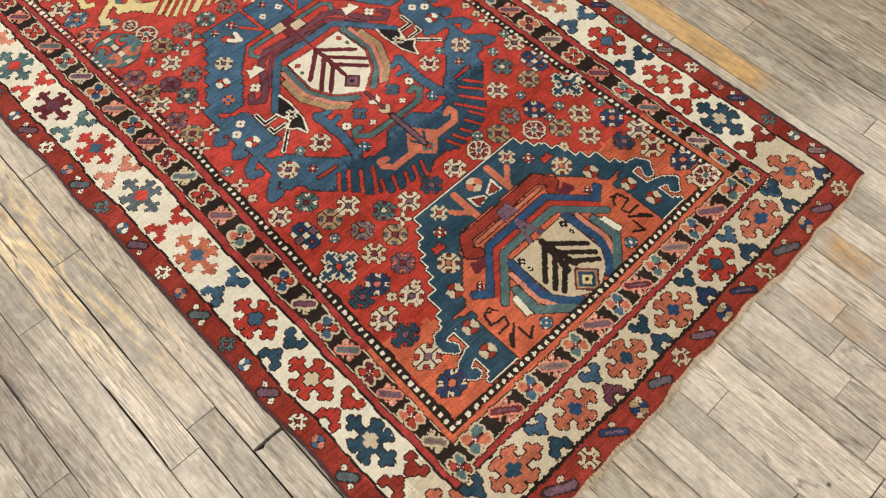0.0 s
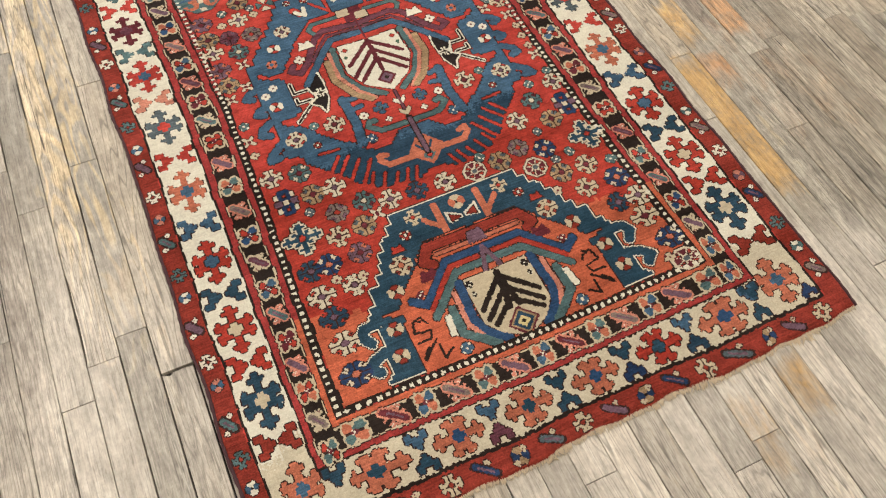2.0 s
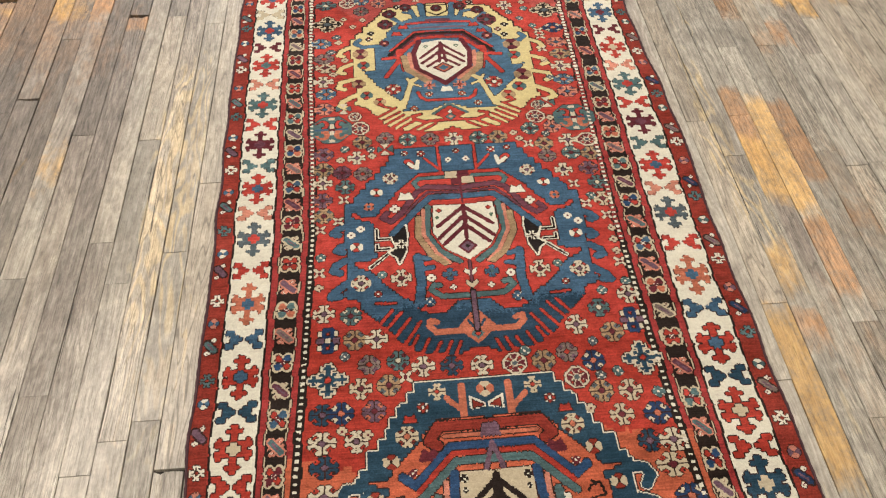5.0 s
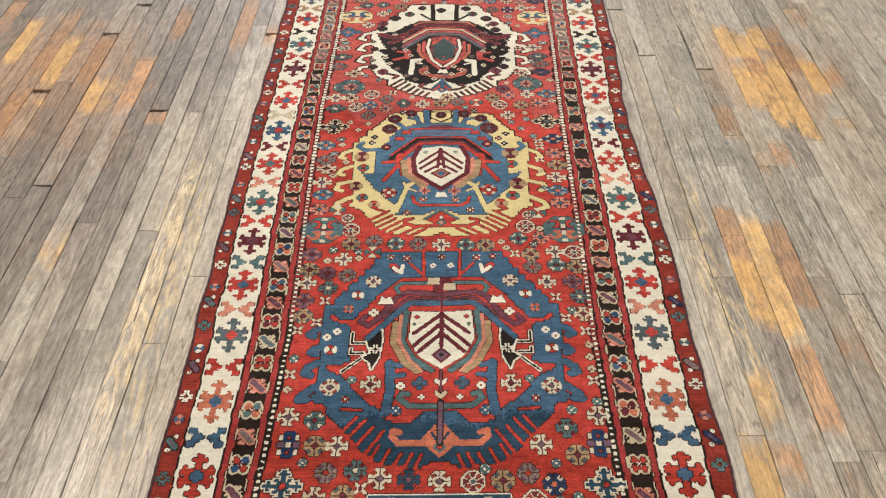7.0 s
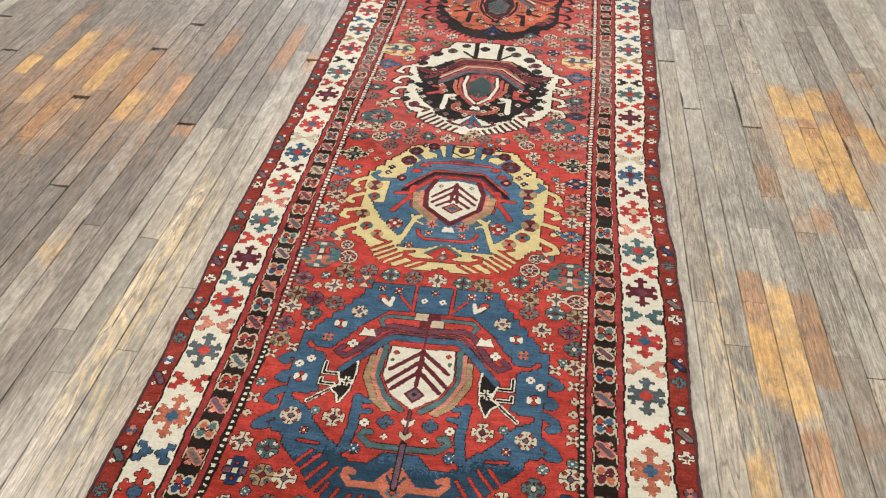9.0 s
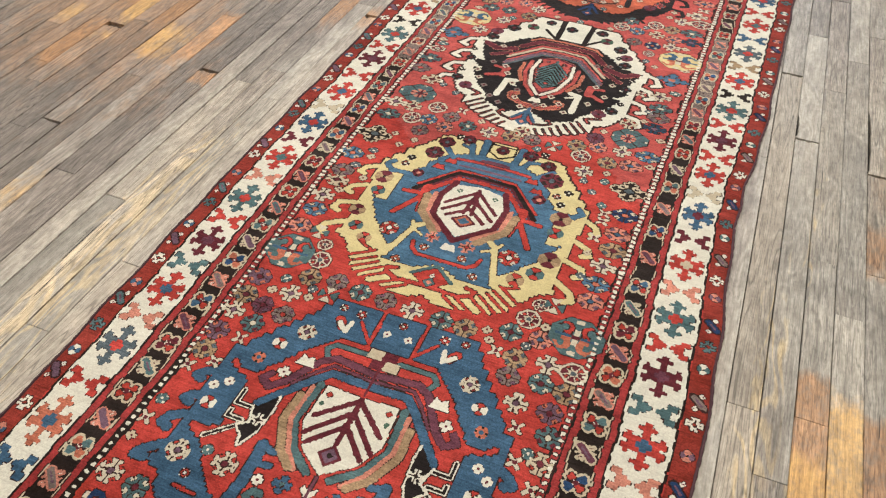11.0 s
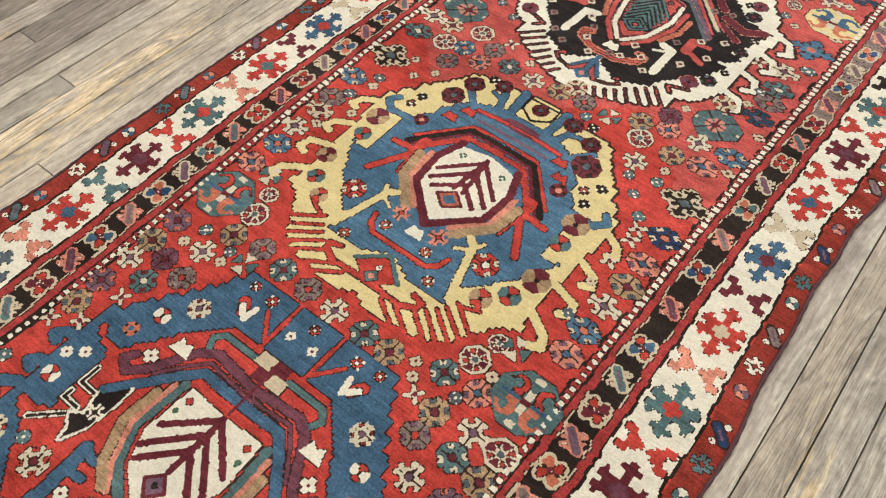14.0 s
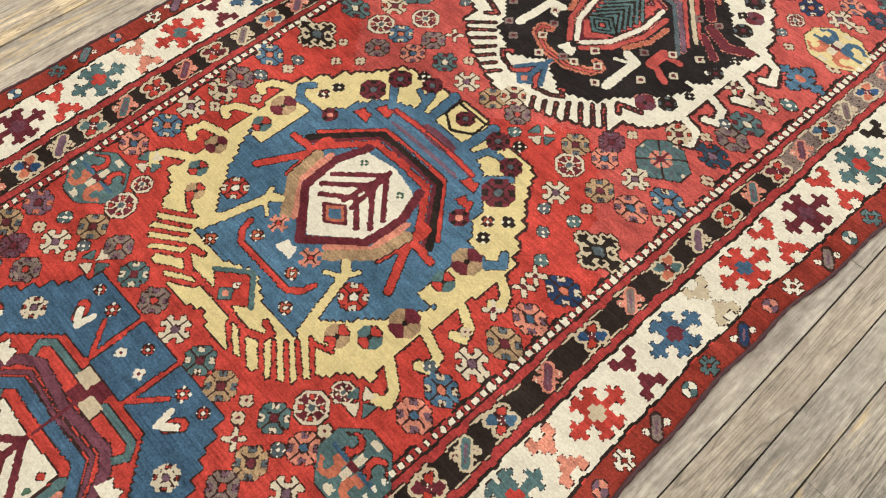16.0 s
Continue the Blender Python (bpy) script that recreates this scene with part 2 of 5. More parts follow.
    russet_left = spread((1.3, 0.782, 0.35, 0.045, 0.19), (1.4, 0.902, 0.30, 0.045, 0.18), (1.0, 0.845, -0.09, 0.045, 0.15), (0.9, 1.08, 1.22, 0.05, 0.16), (0.9, 1.20, 1.30, 0.05, 0.14), (0.75, 1.21, 1.45, 0.045, 0.10), (0.85, 1.285, 1.18, 0.07, 0.13),
                        (0.65, 0.905, 0.93, 0.045, 0.14), (0.65, 1.035, 0.75, 0.045, 0.11), (0.5, 0.965, 0.72, 0.045, 0.09), (0.55, 0.96, 0.03, 0.045, 0.09), (0.55, 0.717, -0.29, 0.045, 0.10), (0.55, 1.143, -0.01, 0.06, 0.12), (0.45, 1.32, 1.6, 0.1, 0.2),
                        (1.10, -1.01, 1.13, 0.042, 0.26), (1.00, -0.99, 1.54, 0.042, 0.20), (1.00, -1.40, 0.97, 0.042, 0.20), (0.90, -1.41, 1.39, 0.042, 0.36), (0.85, -1.22, 1.28, 0.042, 0.23), (0.70, -0.73, 1.54, 0.042, 0.29), (0.70, -0.90, 0.94, 0.042, 0.06),
                        (0.70, -0.63, 1.45, 0.042, 0.13), (0.75, -1.17, 1.00, 0.042, 0.07), (0.70, -1.61, 1.63, 0.042, 0.35), source=strip_at)
    faint = spread((0.75, 1.12, 1.2, 0.30, 0.42), (0.74, -1.36, 1.15, 0.48, 0.62), (0.35, 0.95, 0.1, 0.22, 0.45), (0.36, 0.86, -0.35, 0.24, 0.4), (0.42, -1.08, 0.9, 0.34, 0.5))
    worn = maths("SUBTRACT", maths("ADD", maths("MULTIPLY", patch, 0.6), maths("MULTIPLY", patch_wide, 0.7)), 0.66)

    def left_over(amount, most):
        on = ramp_of(nodes, links, maths("ADD", amount, maths("MULTIPLY", worn, 1.25)), (0.26, 0.0), (0.62, most))
        on = maths("MULTIPLY", on, ramp_of(nodes, links, amount, (0.02, 0.0), (0.12, 1.0)))
        return maths("MULTIPLY", on, ramp_of(nodes, links, maths("ADD", maths("MULTIPLY", fine, 0.5), maths("MULTIPLY", smear, 0.5)), (0.36, 0.45), (0.52, 1.0)))

    honey = ramp_of(nodes, links, grain, (0.3, (0.46, 0.268, 0.086, 1)), (0.7, (0.60, 0.372, 0.132, 1)))
    russet = ramp_of(nodes, links, grain, (0.3, (0.33, 0.165, 0.070, 1)), (0.7, (0.49, 0.255, 0.105, 1)))
    wood = mix_of(nodes, links, "MIX", left_over(faint, 0.45), wood, russet)
    wood = mix_of(nodes, links, "MIX", left_over(russet_left, 0.78), wood, russet)
    honey_on = left_over(honey_left, 0.84)
    wood = mix_of(nodes, links, "MIX", honey_on, wood, honey)
    rough_side = spread((1.25, 0.95, 0.45, 0.42, 0.9), (0.6, 1.15, 1.4, 0.5, 0.8), (0.5, -1.0, 1.0, 0.5, 0.8), (0.8, -0.62, -0.6, 0.06, 0.5), (0.7, 0.95, -0.6, 0.4, 0.6))
    brushed = ramp_of(nodes, links, maths("ADD", maths("ADD", maths("MULTIPLY", each_c, 0.5), maths("MULTIPLY", smear, 0.4)), maths("MULTIPLY", maths("MINIMUM", rough_side, 0.7), 0.4)), (0.42, 0.12), (0.88, 0.95))
    brushed = maths("MULTIPLY", brushed, maths("SUBTRACT", 1.0, maths("MULTIPLY", honey_on, 0.75)))
    # scuffs, soil, open pores
    wood = mix_of(nodes, links, "MULTIPLY", 0.85, wood, ramp_of(nodes, links, blotch, (0.30, (0.68, 0.675, 0.68, 1)), (0.46, (1, 1, 1, 1)), (0.7, (1.08, 1.08, 1.07, 1))))
    wood = mix_of(nodes, links, "OVERLAY", 0.40, wood, ramp_of(nodes, links, smear, (0.30, 0.26), (0.70, 0.74)))
    wood = mix_of(nodes, links, "OVERLAY", maths("ADD", maths("MULTIPLY", brushed, 0.22), 0.16), wood, ramp_of(nodes, links, fibre, (0.42, 0.26), (0.49, 0.52), (0.60, 0.68)))
    wood = mix_of(nodes, links, "OVERLAY", 0.40, wood, ramp_of(nodes, links, fine, (0.28, 0.25), (0.72, 0.75)))
    hairs = ramp_of(nodes, links, hair, (0.34, 0.25), (0.42, 1.0))
    wood = mix_of(nodes, links, "MULTIPLY", 0.38, wood, hairs)
    combed = ramp_of(nodes, links, maths("ADD", maths("MULTIPLY", each_b, 0.7), maths("MULTIPLY", blotch, 0.9)), (0.62, 0.0), (1.10, 0.45))
    cut = ramp_of(nodes, links, lines, (0.10, 0.05), (0.40, 1.0))
    wood = mix_of(nodes, links, "MULTIPLY", combed, wood, cut)
    cracks = ramp_of(nodes, links, stretched(95.0, 3.2, 3.0, 0.6), (0.268, 0.10), (0.288, 1.0))
    wood = mix_of(nodes, links, "MULTIPLY", 0.9, wood, cracks)
    # brushed strips show their open pores as short dark dashes
    tick = ramp_of(nodes, links, ticks, (0.33, 0.30), (0.41, 1.0))
    combs = ramp_of(nodes, links, maths("ABSOLUTE", maths("SUBTRACT", stretched(125.0, 7.5, 2.5, 0.5, rough=0.55), 0.5)), (0.010, 0.20), (0.05, 1.0))
    combs = mix_of(nodes, links, "MULTIPLY", 0.6, combs, ramp_of(nodes, links, stretched(330.0, 16.0, 2.0, 0.5), (0.36, 0.40), (0.46, 1.0)))
    wood = mix_of(nodes, links, "MULTIPLY", maths("MULTIPLY", brushed, 0.45), wood, tick)
    wood = mix_of(nodes, links, "MULTIPLY", maths("MULTIPLY", brushed, 0.62), wood, combs)
    holes = node(nodes, "ShaderNodeTexVoronoi", Scale=5.5)
    links.new(world_at, holes.inputs["Vector"])
    wood = mix_of(nodes, links, "MULTIPLY", 0.9, wood, ramp_of(nodes, links, holes.outputs["Distance"], (0.012, 0.12), (0.03, 1.0)))
    tone = nodes.new("ShaderNodeHueSaturation")
    links.new(maths("ADD", maths("MULTIPLY", each, 0.40), 0.79), tone.inputs["Value"])
    links.new(wood, tone.inputs["Color"])
    links.new(tone.outputs[0], shader.inputs["Base Color"])
    links.new(ramp_of(nodes, links, streak, (0.3, 0.58), (0.7, 0.42)), shader.inputs["Roughness"])
    shader.inputs["Specular IOR Level"].default_value = 0.4
    height = maths("MULTIPLY", maths("MULTIPLY", maths("MULTIPLY", hairs, cracks), maths("MULTIPLY", tick, combs)), maths("ADD", maths("MULTIPLY", streak, 0.9), 0.4))
    bump = node(nodes, "ShaderNodeBump", Strength=0.42, Distance=0.0014)
    links.new(height, bump.inputs["Height"])
    links.new(bump.outputs[0], shader.inputs["Normal"])
    return m


OAK = oak("weathered_oak")


def plain(name, rgb, rough=0.85, scale=60.0, amount=0.12):
    m, nodes, links, shader = nodes_of(name)
    t = node(nodes, "ShaderNodeTexNoise", Scale=scale, Detail=4.0)
    c = ramp_of(nodes, links, t.outputs["Fac"], (0.3, tuple(v * (1 - amount) for v in rgb) + (1,)), (0.7, tuple(min(1, v * (1 + amount)) for v in rgb) + (1,)))
    links.new(c, shader.inputs["Base Color"])
    shader.inputs["Roughness"].default_value = rough
    return m


PLASTER = plain("plaster", (0.72, 0.69, 0.64), 0.9, 25.0, 0.05)
CEILING_PAINT = plain("ceiling_paint", (0.8, 0.79, 0.77), 0.9, 20.0, 0.03)
GAP_DIRT = plain("gap_dirt", (0.030, 0.024, 0.019), 0.95, 90.0, 0.4)
COTTON = plain("cotton", (0.60, 0.51, 0.38), 0.95, 300.0, 0.25)
CORD = plain("side_cord_wool", (0.055, 0.022, 0.026), 0.95, 200.0, 0.5)
METAL = plain("lamp_metal", (0.7, 0.7, 0.7), 0.4, 30.0, 0.03)
GLOW = bpy.data.materials.new("lamp_glow")
GLOW.use_nodes = True
GLOW.node_tree.nodes["Principled BSDF"].inputs["Emission Color"].default_value = (1.0, 0.93, 0.82, 1)
GLOW.node_tree.nodes["Principled BSDF"].inputs["Emission Strength"].default_value = 6.0


# ---- the room ----
def part(name, bm, material, parent=None, label=""):
    me = bpy.data.meshes.new(name)
    bm.to_mesh(me)
    bm.free()
    me.materials.append(material)
    ob = new(name, me)
    if parent:
        ob.parent = parent
    if label:
        ob["label"] = label
    return ob


def box(x0, y0, z0, x1, y1, z1, bevel=0.0):
    bm = bmesh.new()
    bmesh.ops.create_cube(bm, size=1.0)
    bmesh.ops.scale(bm, vec=(x1 - x0, y1 - y0, z1 - z0), verts=bm.verts)
    bmesh.ops.translate(bm, vec=((x0 + x1) / 2, (y0 + y1) / 2, (z0 + z1) / 2), verts=bm.verts)
    if bevel:
        bmesh.ops.bevel(bm, geom=bm.edges[:], offset=bevel, segments=2, affect="EDGES", profile=0.5)
    return bm


WEST, EAST, SOUTH, NORTH = -3.4, 3.4, -3.6, 5.6
for name, b in (("wall_west", (WEST - 0.15, SOUTH, FLOOR, WEST, NORTH, CEILING)), ("wall_east", (EAST, SOUTH, FLOOR, EAST + 0.15, NORTH, CEILING)),
                ("wall_south", (WEST - 0.15, SOUTH - 0.15, FLOOR, EAST + 0.15, SOUTH, CEILING)), ):
    tagged(part(name, box(*b), PLASTER), "plain off-white plastered wall closing the room", "wall", kind="structure")
def wall_with_opening(x0, x1, z0, z1):
    bm = bmesh.new()
    for b in ((WEST - 0.15, FLOOR, x0, CEILING), (x1, FLOOR, EAST + 0.15, CEILING), (x0, FLOOR, x1, z0), (x0, z1, x1, CEILING)):
        piece = box(b[0], NORTH, b[1], b[2], NORTH + 0.15, b[3])
        me = bpy.data.meshes.new("piece")
        piece.to_mesh(me)
        piece.free()
        bm.from_mesh(me)
        bpy.data.meshes.remove(me)
    return bm


tagged(part("wall_north", wall_with_opening(-1.9, 0.7, 0.95, 2.55), PLASTER), "plain off-white plastered wall with a wide window", "wall", kind="structure")
window_1 = tagged(new("window_1"), "wide white-framed window in the end wall", "window", kind="structure")
for b in ((-1.9, 0.95, -1.84, 2.55), (0.64, 0.95, 0.7, 2.55), (-1.84, 0.95, 0.64, 1.01), (-1.84, 2.49, 0.64, 2.55), (-0.63, 1.01, -0.57, 2.49)):
    part("window_frame", box(b[0], NORTH + 0.04, b[1], b[2], NORTH + 0.1, b[3], 0.004), METAL, window_1)
tagged(part("ceiling", box(WEST - 0.15, SOUTH - 0.15, CEILING, EAST + 0.15, NORTH + 0.15, CEILING + 0.12), CEILING_PAINT), "plain white painted ceiling with light panels", "ceiling", kind="structure")


def ceiling_light():
    base = tagged(new("ceiling_light"), "white rectangular ceiling light panel fixed to the ceiling", "ceiling light", "ceiling lights")
    frame_mesh = box(-0.6, -0.3, -0.07, 0.6, 0.3, 0.0, 0.006)
    part("housing", frame_mesh, METAL, base)
    part("diffuser", box(-0.55, -0.25, -0.078, 0.55, 0.25, -0.0705), GLOW, base, "glowing white diffuser")
    return base


first_light = ceiling_light()
first_light.matrix_basis = pose(*LAMPS[0], CEILING)
for lx, ly in LAMPS[1:]:
    copy_thing(first_light, pose(lx, ly, CEILING))

# ---- the rug: every knot is a cell of the weave, drawn in centimetres from the middle ----
KNOT = 0.25
HALF_W, Y_LOW, Y_HIGH = 57.75, -91.5, 262.0
NX, NY = int(2 * HALF_W / KNOT), int((Y_HIGH - Y_LOW) / KNOT)
rng = np.random.default_rng(4)
GX, GY = np.meshgrid(-HALF_W + KNOT * (np.arange(NX) + 0.5), Y_LOW + KNOT * (np.arange(NY) + 0.5))
CX = GX + rng.normal(0, 0.028, GX.shape)
CY = GY + rng.normal(0, 0.040, GY.shape)
dyed = np.full(GX.shape, CODE["red"], dtype=np.int32)
zone = np.zeros(GX.shape, dtype=np.int32)
pen = {"y": 0.0, "x": 0.0, "zone": None, "swap": {}, "mirror": True}


def window(x0, x1, y0, y1):
    i0, i1 = int((x0 + HALF_W) / KNOT) - 1, int((x1 + HALF_W) / KNOT) + 2
    j0, j1 = int((y0 - Y_LOW) / KNOT) - 1, int((y1 - Y_LOW) / KNOT) + 2
    return slice(max(0, j0), max(0, min(NY, j1))), slice(max(0, i0), max(0, min(NX, i1)))


def put(at, mask, colour):
    dyed[at][mask] = CODE[pen["swap"].get(colour, colour)]
    if pen["zone"] is not None:
        zone[at][mask] = pen["zone"]


def both(x):
    return (1, -1) if pen["mirror"] and abs(x) > 0.01 else (1,)


def sides(points):
    return (1, -1) if pen["mirror"] and any(abs(p[0]) > 0.01 for p in points) else (1,)


def fill(colour, *points):
    for s in sides(points):
        xs = [pen["x"] + s * p[0] for p in points]
        ys = [pen["y"] + p[1] for p in points]
        at = window(min(xs), max(xs), min(ys), max(ys))
        px, py = CX[at], CY[at]
        if max(xs) - min(xs) > 9 and max(ys) - min(ys) > 9:
            px, py = (np.floor(GX[at] / 0.75) + 0.5) * 0.75, (np.floor(GY[at] / 0.75) + 0.5) * 0.75
        inside = np.zeros(px.shape, dtype=bool)
        for k in range(len(xs)):
            xa, ya, xb, yb = xs[k - 1], ys[k - 1], xs[k], ys[k]
            if ya != yb:
                cross = ((ya > py) != (yb > py)) & (px < (xb - xa) * (py - ya) / (yb - ya) + xa)
                inside ^= cross
        put(at, inside, colour)


def line(colour, width, *points):
    for s in sides(points):
        for (xa, ya), (xb, yb) in zip(points, points[1:]):
            xa, xb, ya, yb = pen["x"] + s * xa, pen["x"] + s * xb, pen["y"] + ya, pen["y"] + yb
            at = window(min(xa, xb) - width, max(xa, xb) + width, min(ya, yb) - width, max(ya, yb) + width)
            px, py = CX[at], CY[at]
            long2 = (xb - xa) ** 2 + (yb - ya) ** 2 or 1e-6
            u = np.clip(((px - xa) * (xb - xa) + (py - ya) * (yb - ya)) / long2, 0, 1)
            put(at, np.hypot(px - xa - u * (xb - xa), py - ya - u * (yb - ya)) < width / 2, colour)


def disc(x, y, r, paint):
    """Calls paint(dx, dy) with the offsets in units of r; it returns pairs of mask and colour."""
    for s in both(x):
        x0, y0 = pen["x"] + s * x, pen["y"] + y
        at = window(x0 - 1.3 * r, x0 + 1.3 * r, y0 - 1.3 * r, y0 + 1.3 * r)
        for mask, colour in paint((CX[at] - x0) / r, (CY[at] - y0) / r):
            put(at, mask, colour)


def eight(dx, dy):
    return np.maximum(np.maximum(abs(dx), abs(dy)), (abs(dx) + abs(dy)) * 0.74)


def rose(x, y, petal, heart, r, tip=None):
    """Octagonal rosette of four split petals: a lozenge of another dye between them (or the bare ground), dark lines down their middles."""
    def paint(dx, dy):
        o, ax, ay = eight(dx, dy), abs(dx), abs(dy)
        between = abs(ax - 0.58) + abs(ay - 0.58)
        bare = (between < 0.34) | (abs(ax - ay) < 0.12) & (ax + ay > 1.1)
        yield (o < 1) & ~bare if tip is None else o < 1, petal
        if tip is not None:
            yield (o < 0.97) & (between < 0.36), "edge"
            yield (o < 0.99) & (between < 0.30), tip
            yield (o > 0.80) & (o < 1) & (abs(ax - ay) < 0.10), "edge"
        yield (o > 0.30) & (o < 1) & (np.minimum(ax, ay) < 0.055), "edge"
        yield o < 0.34, "edge"
        yield o < 0.25, heart
    disc(x, y, r, paint)


def frost(x, y, r):
    """Dark rosette drawn in white outline."""
    def paint(dx, dy):
        o, ax, ay = eight(dx, dy), abs(dx), abs(dy)
        yield o < 1, "ivory"
        yield o < 0.84, "wine"
        yield (o < 0.84) & (abs(ax - ay) < 0.16) & (ax + ay > 0.5), "red"
        yield (o < 0.9) & (abs(ax - 2.2 * ay) < 0.11) & (ax > 0.3), "ivory"
        yield (o < 0.9) & (abs(ay - 2.2 * ax) < 0.11) & (ay > 0.3), "ivory"
        yield o < 0.32, "ivory"
        yield o < 0.22, "slate"
    disc(x, y, r, paint)


def butterfly(x, y, r):
    """Two white wedges over and under, two blue ones at the sides."""
    disc(x, y, r, lambda dx, dy: [((abs(dx) < 0.75 * abs(dy) - 0.12) & (abs(dy) < 0.9), "ivory"), ((abs(dy) < 0.8 * abs(dx) - 0.16) & (abs(dx) < 0.9), "teal")])


def sprig(x, y, r):
    """Small white cross with forked ends."""
    disc(x, y, r, lambda dx, dy: [((abs(abs(dx) - abs(dy)) < 0.34) & (abs(dx) < 0.95) & (abs(dy) < 0.95), "ivory"), ((abs(dx) < 0.3) & (abs(dy) < 0.3), "wine")])


def twin(x, y):
    """Two navy buds one above the other, white knots at their corners."""
    for way in (-1, 1):
        octo_at = y + way * 1.75
        disc(x, octo_at, 1.7, lambda dx, dy: [((abs(dx) + 0.55 * abs(dy) < 1.0) & (abs(dy) < 0.85), "navy"), ((abs(dx) < 0.3) & (abs(dy) < 0.3), "brick"),
                                              ((abs(abs(dx) - 0.95) < 0.24) & (abs(dy) < 0.34), "ivory")])
    disc(x, y, 1.8, lambda dx, dy: [((abs(abs(dx) - 0.9) < 0.4) & (abs(dy) < 0.38), "lilac"), ((abs(dx) < 0.26) & (abs(dy) < 0.3), "ivory")])


def octo(x, y, ring, heart, r):
    def paint(dx, dy):
        o = eight(dx, dy)
        yield o < 1, ring
        yield (o > 0.55) & (o < 0.92) & ((abs(dx) < 0.22) | (abs(dy) < 0.22)), "white" if ring in ("blue", "navy", "teal") else "brown"
        yield o < 0.36, heart
    disc(x, y, r, paint)


def bow(x, y, one, two, r):
    def paint(dx, dy):
        o, a = eight(dx, dy), np.arctan2(dy, dx)
        quarter = np.floor((a + math.pi / 4) / (math.pi / 2)) % 2
        yield (o < 1) & (quarter == 0), one
        yield (o < 1) & (quarter == 1), two
        yield o < 0.2, "brown"
    disc(x, y, r, paint)


def mini(x, y, colour, r):
    def paint(dx, dy):
        ax, ay = abs(dx), abs(dy)
        yield ((ax < 0.42) & (ay < 0.95)) | ((ay < 0.42) & (ax < 0.95)), colour
        yield (ax > 0.42) & (ay > 0.42) & (ax < 0.72) & (ay < 0.72), "wine" if colour in ("white", "cream", "orange", "grey") else "white"
        yield (ax < 0.24) & (ay < 0.24), "wine" if colour in ("white", "cream", "orange", "grey") else "white"
    disc(x, y, r, paint)


def shape(x, y, colour, r):
    disc(x, y, r, lambda dx, dy: [((abs(dx) < 0.95 - 0.35 * dy) & (abs(dy) < 0.8) & (dy < 0.35 + abs(dx) * 0.6), colour)])


def diamond(x, y, r, colour):
    disc(x, y, r, lambda dx, dy: [(abs(dx) + abs(dy) < 1.15, colour)])


def square(x, y, r, colour):
    disc(x, y, r, lambda dx, dy: [(abs(dx) * 0.8 + abs(dy) < 1.05, colour)])


def chev(x, y, r, colour):
    disc(x, y, r, lambda dx, dy: [((abs(dy - abs(dx) * 0.9 + 0.2) < 0.42) & (abs(dx) < 0.9), colour)])


def heart(x, y):
    line("red", 2.2, (x - 0.6, y + 1.0), (x + 0.6, y - 0.6))
    line("white", 1.0, (x - 0.4, y + 0.2), (x + 1.6, y - 1.6), (x + 2.0, y + 1.0))


def star(x, y, colour, middle, long=5.9, wide=3.85, along=True):
    """Stepped star of the main border: a tip at either end and two lobes on each side."""
    def paint(dx, dy):
        u, v = (dy, dx) if along else (dx, dy)
        u, v = abs(u) * 6.4 / long, abs(v) * 6.4 / wide
        body = (u < 0.32) & (v < 0.74) | (u > 0.07) & (u < 0.32) & (v < 1.0) | (u >= 0.30) & (u < 0.48) & (v > 0.64) & (v < 0.90)
        body |= (u < 1.0) & (v < 0.19) | (u > 0.66) & (u < 0.83) & (v < 0.43)
        yield body, colour
        yield (u < 0.27) & (v < 0.17) | (u < 0.13) & (v < 0.37), middle
    disc(x, y, 6.4, paint)


def wing(x, y, colour, sx, sy, r=1.8, tall=2.35):
    """One of the pair of stepped hooks that stand between two stars; sx, sy: the way that it points."""
    def paint(dx, dy):
        u, v = (dx * sx, dy) if sx else (dy * sy, dx)
        u, v = u * 3.0 / r, abs(v * 3.0 / tall)
        yield (u > 0.2) & (u < 1) & (v < 0.22), colour
        yield (u > -0.42) & (u <= 0.52) & (v < 0.50), colour
        yield (u > -1) & (u <= 0.02) & (v > 0.40) & (v < 0.98), colour
    disc(x, y, 3.0, paint)


# the lower end of the field was knotted with a paler lot of wool
low = np.where(GX < 0, -53.0, -50.0) + 1.4 * np.round(np.sin(GX * 0.33)) + 0.8 * np.round(np.sin(GX * 0.9 + 1))
dyed[(abs(GX) < 35.2) & (GY > -69.6) & (GY < low)] = CODE["salmon"]


def slot(a, b):
    """A gap of the ground between two teeth of a comb, open past its outer end."""
    line("red", 1.05, a, (b[0] + 0.3 * (b[0] - a[0]), b[1] + 0.3 * (b[1] - a[1])))


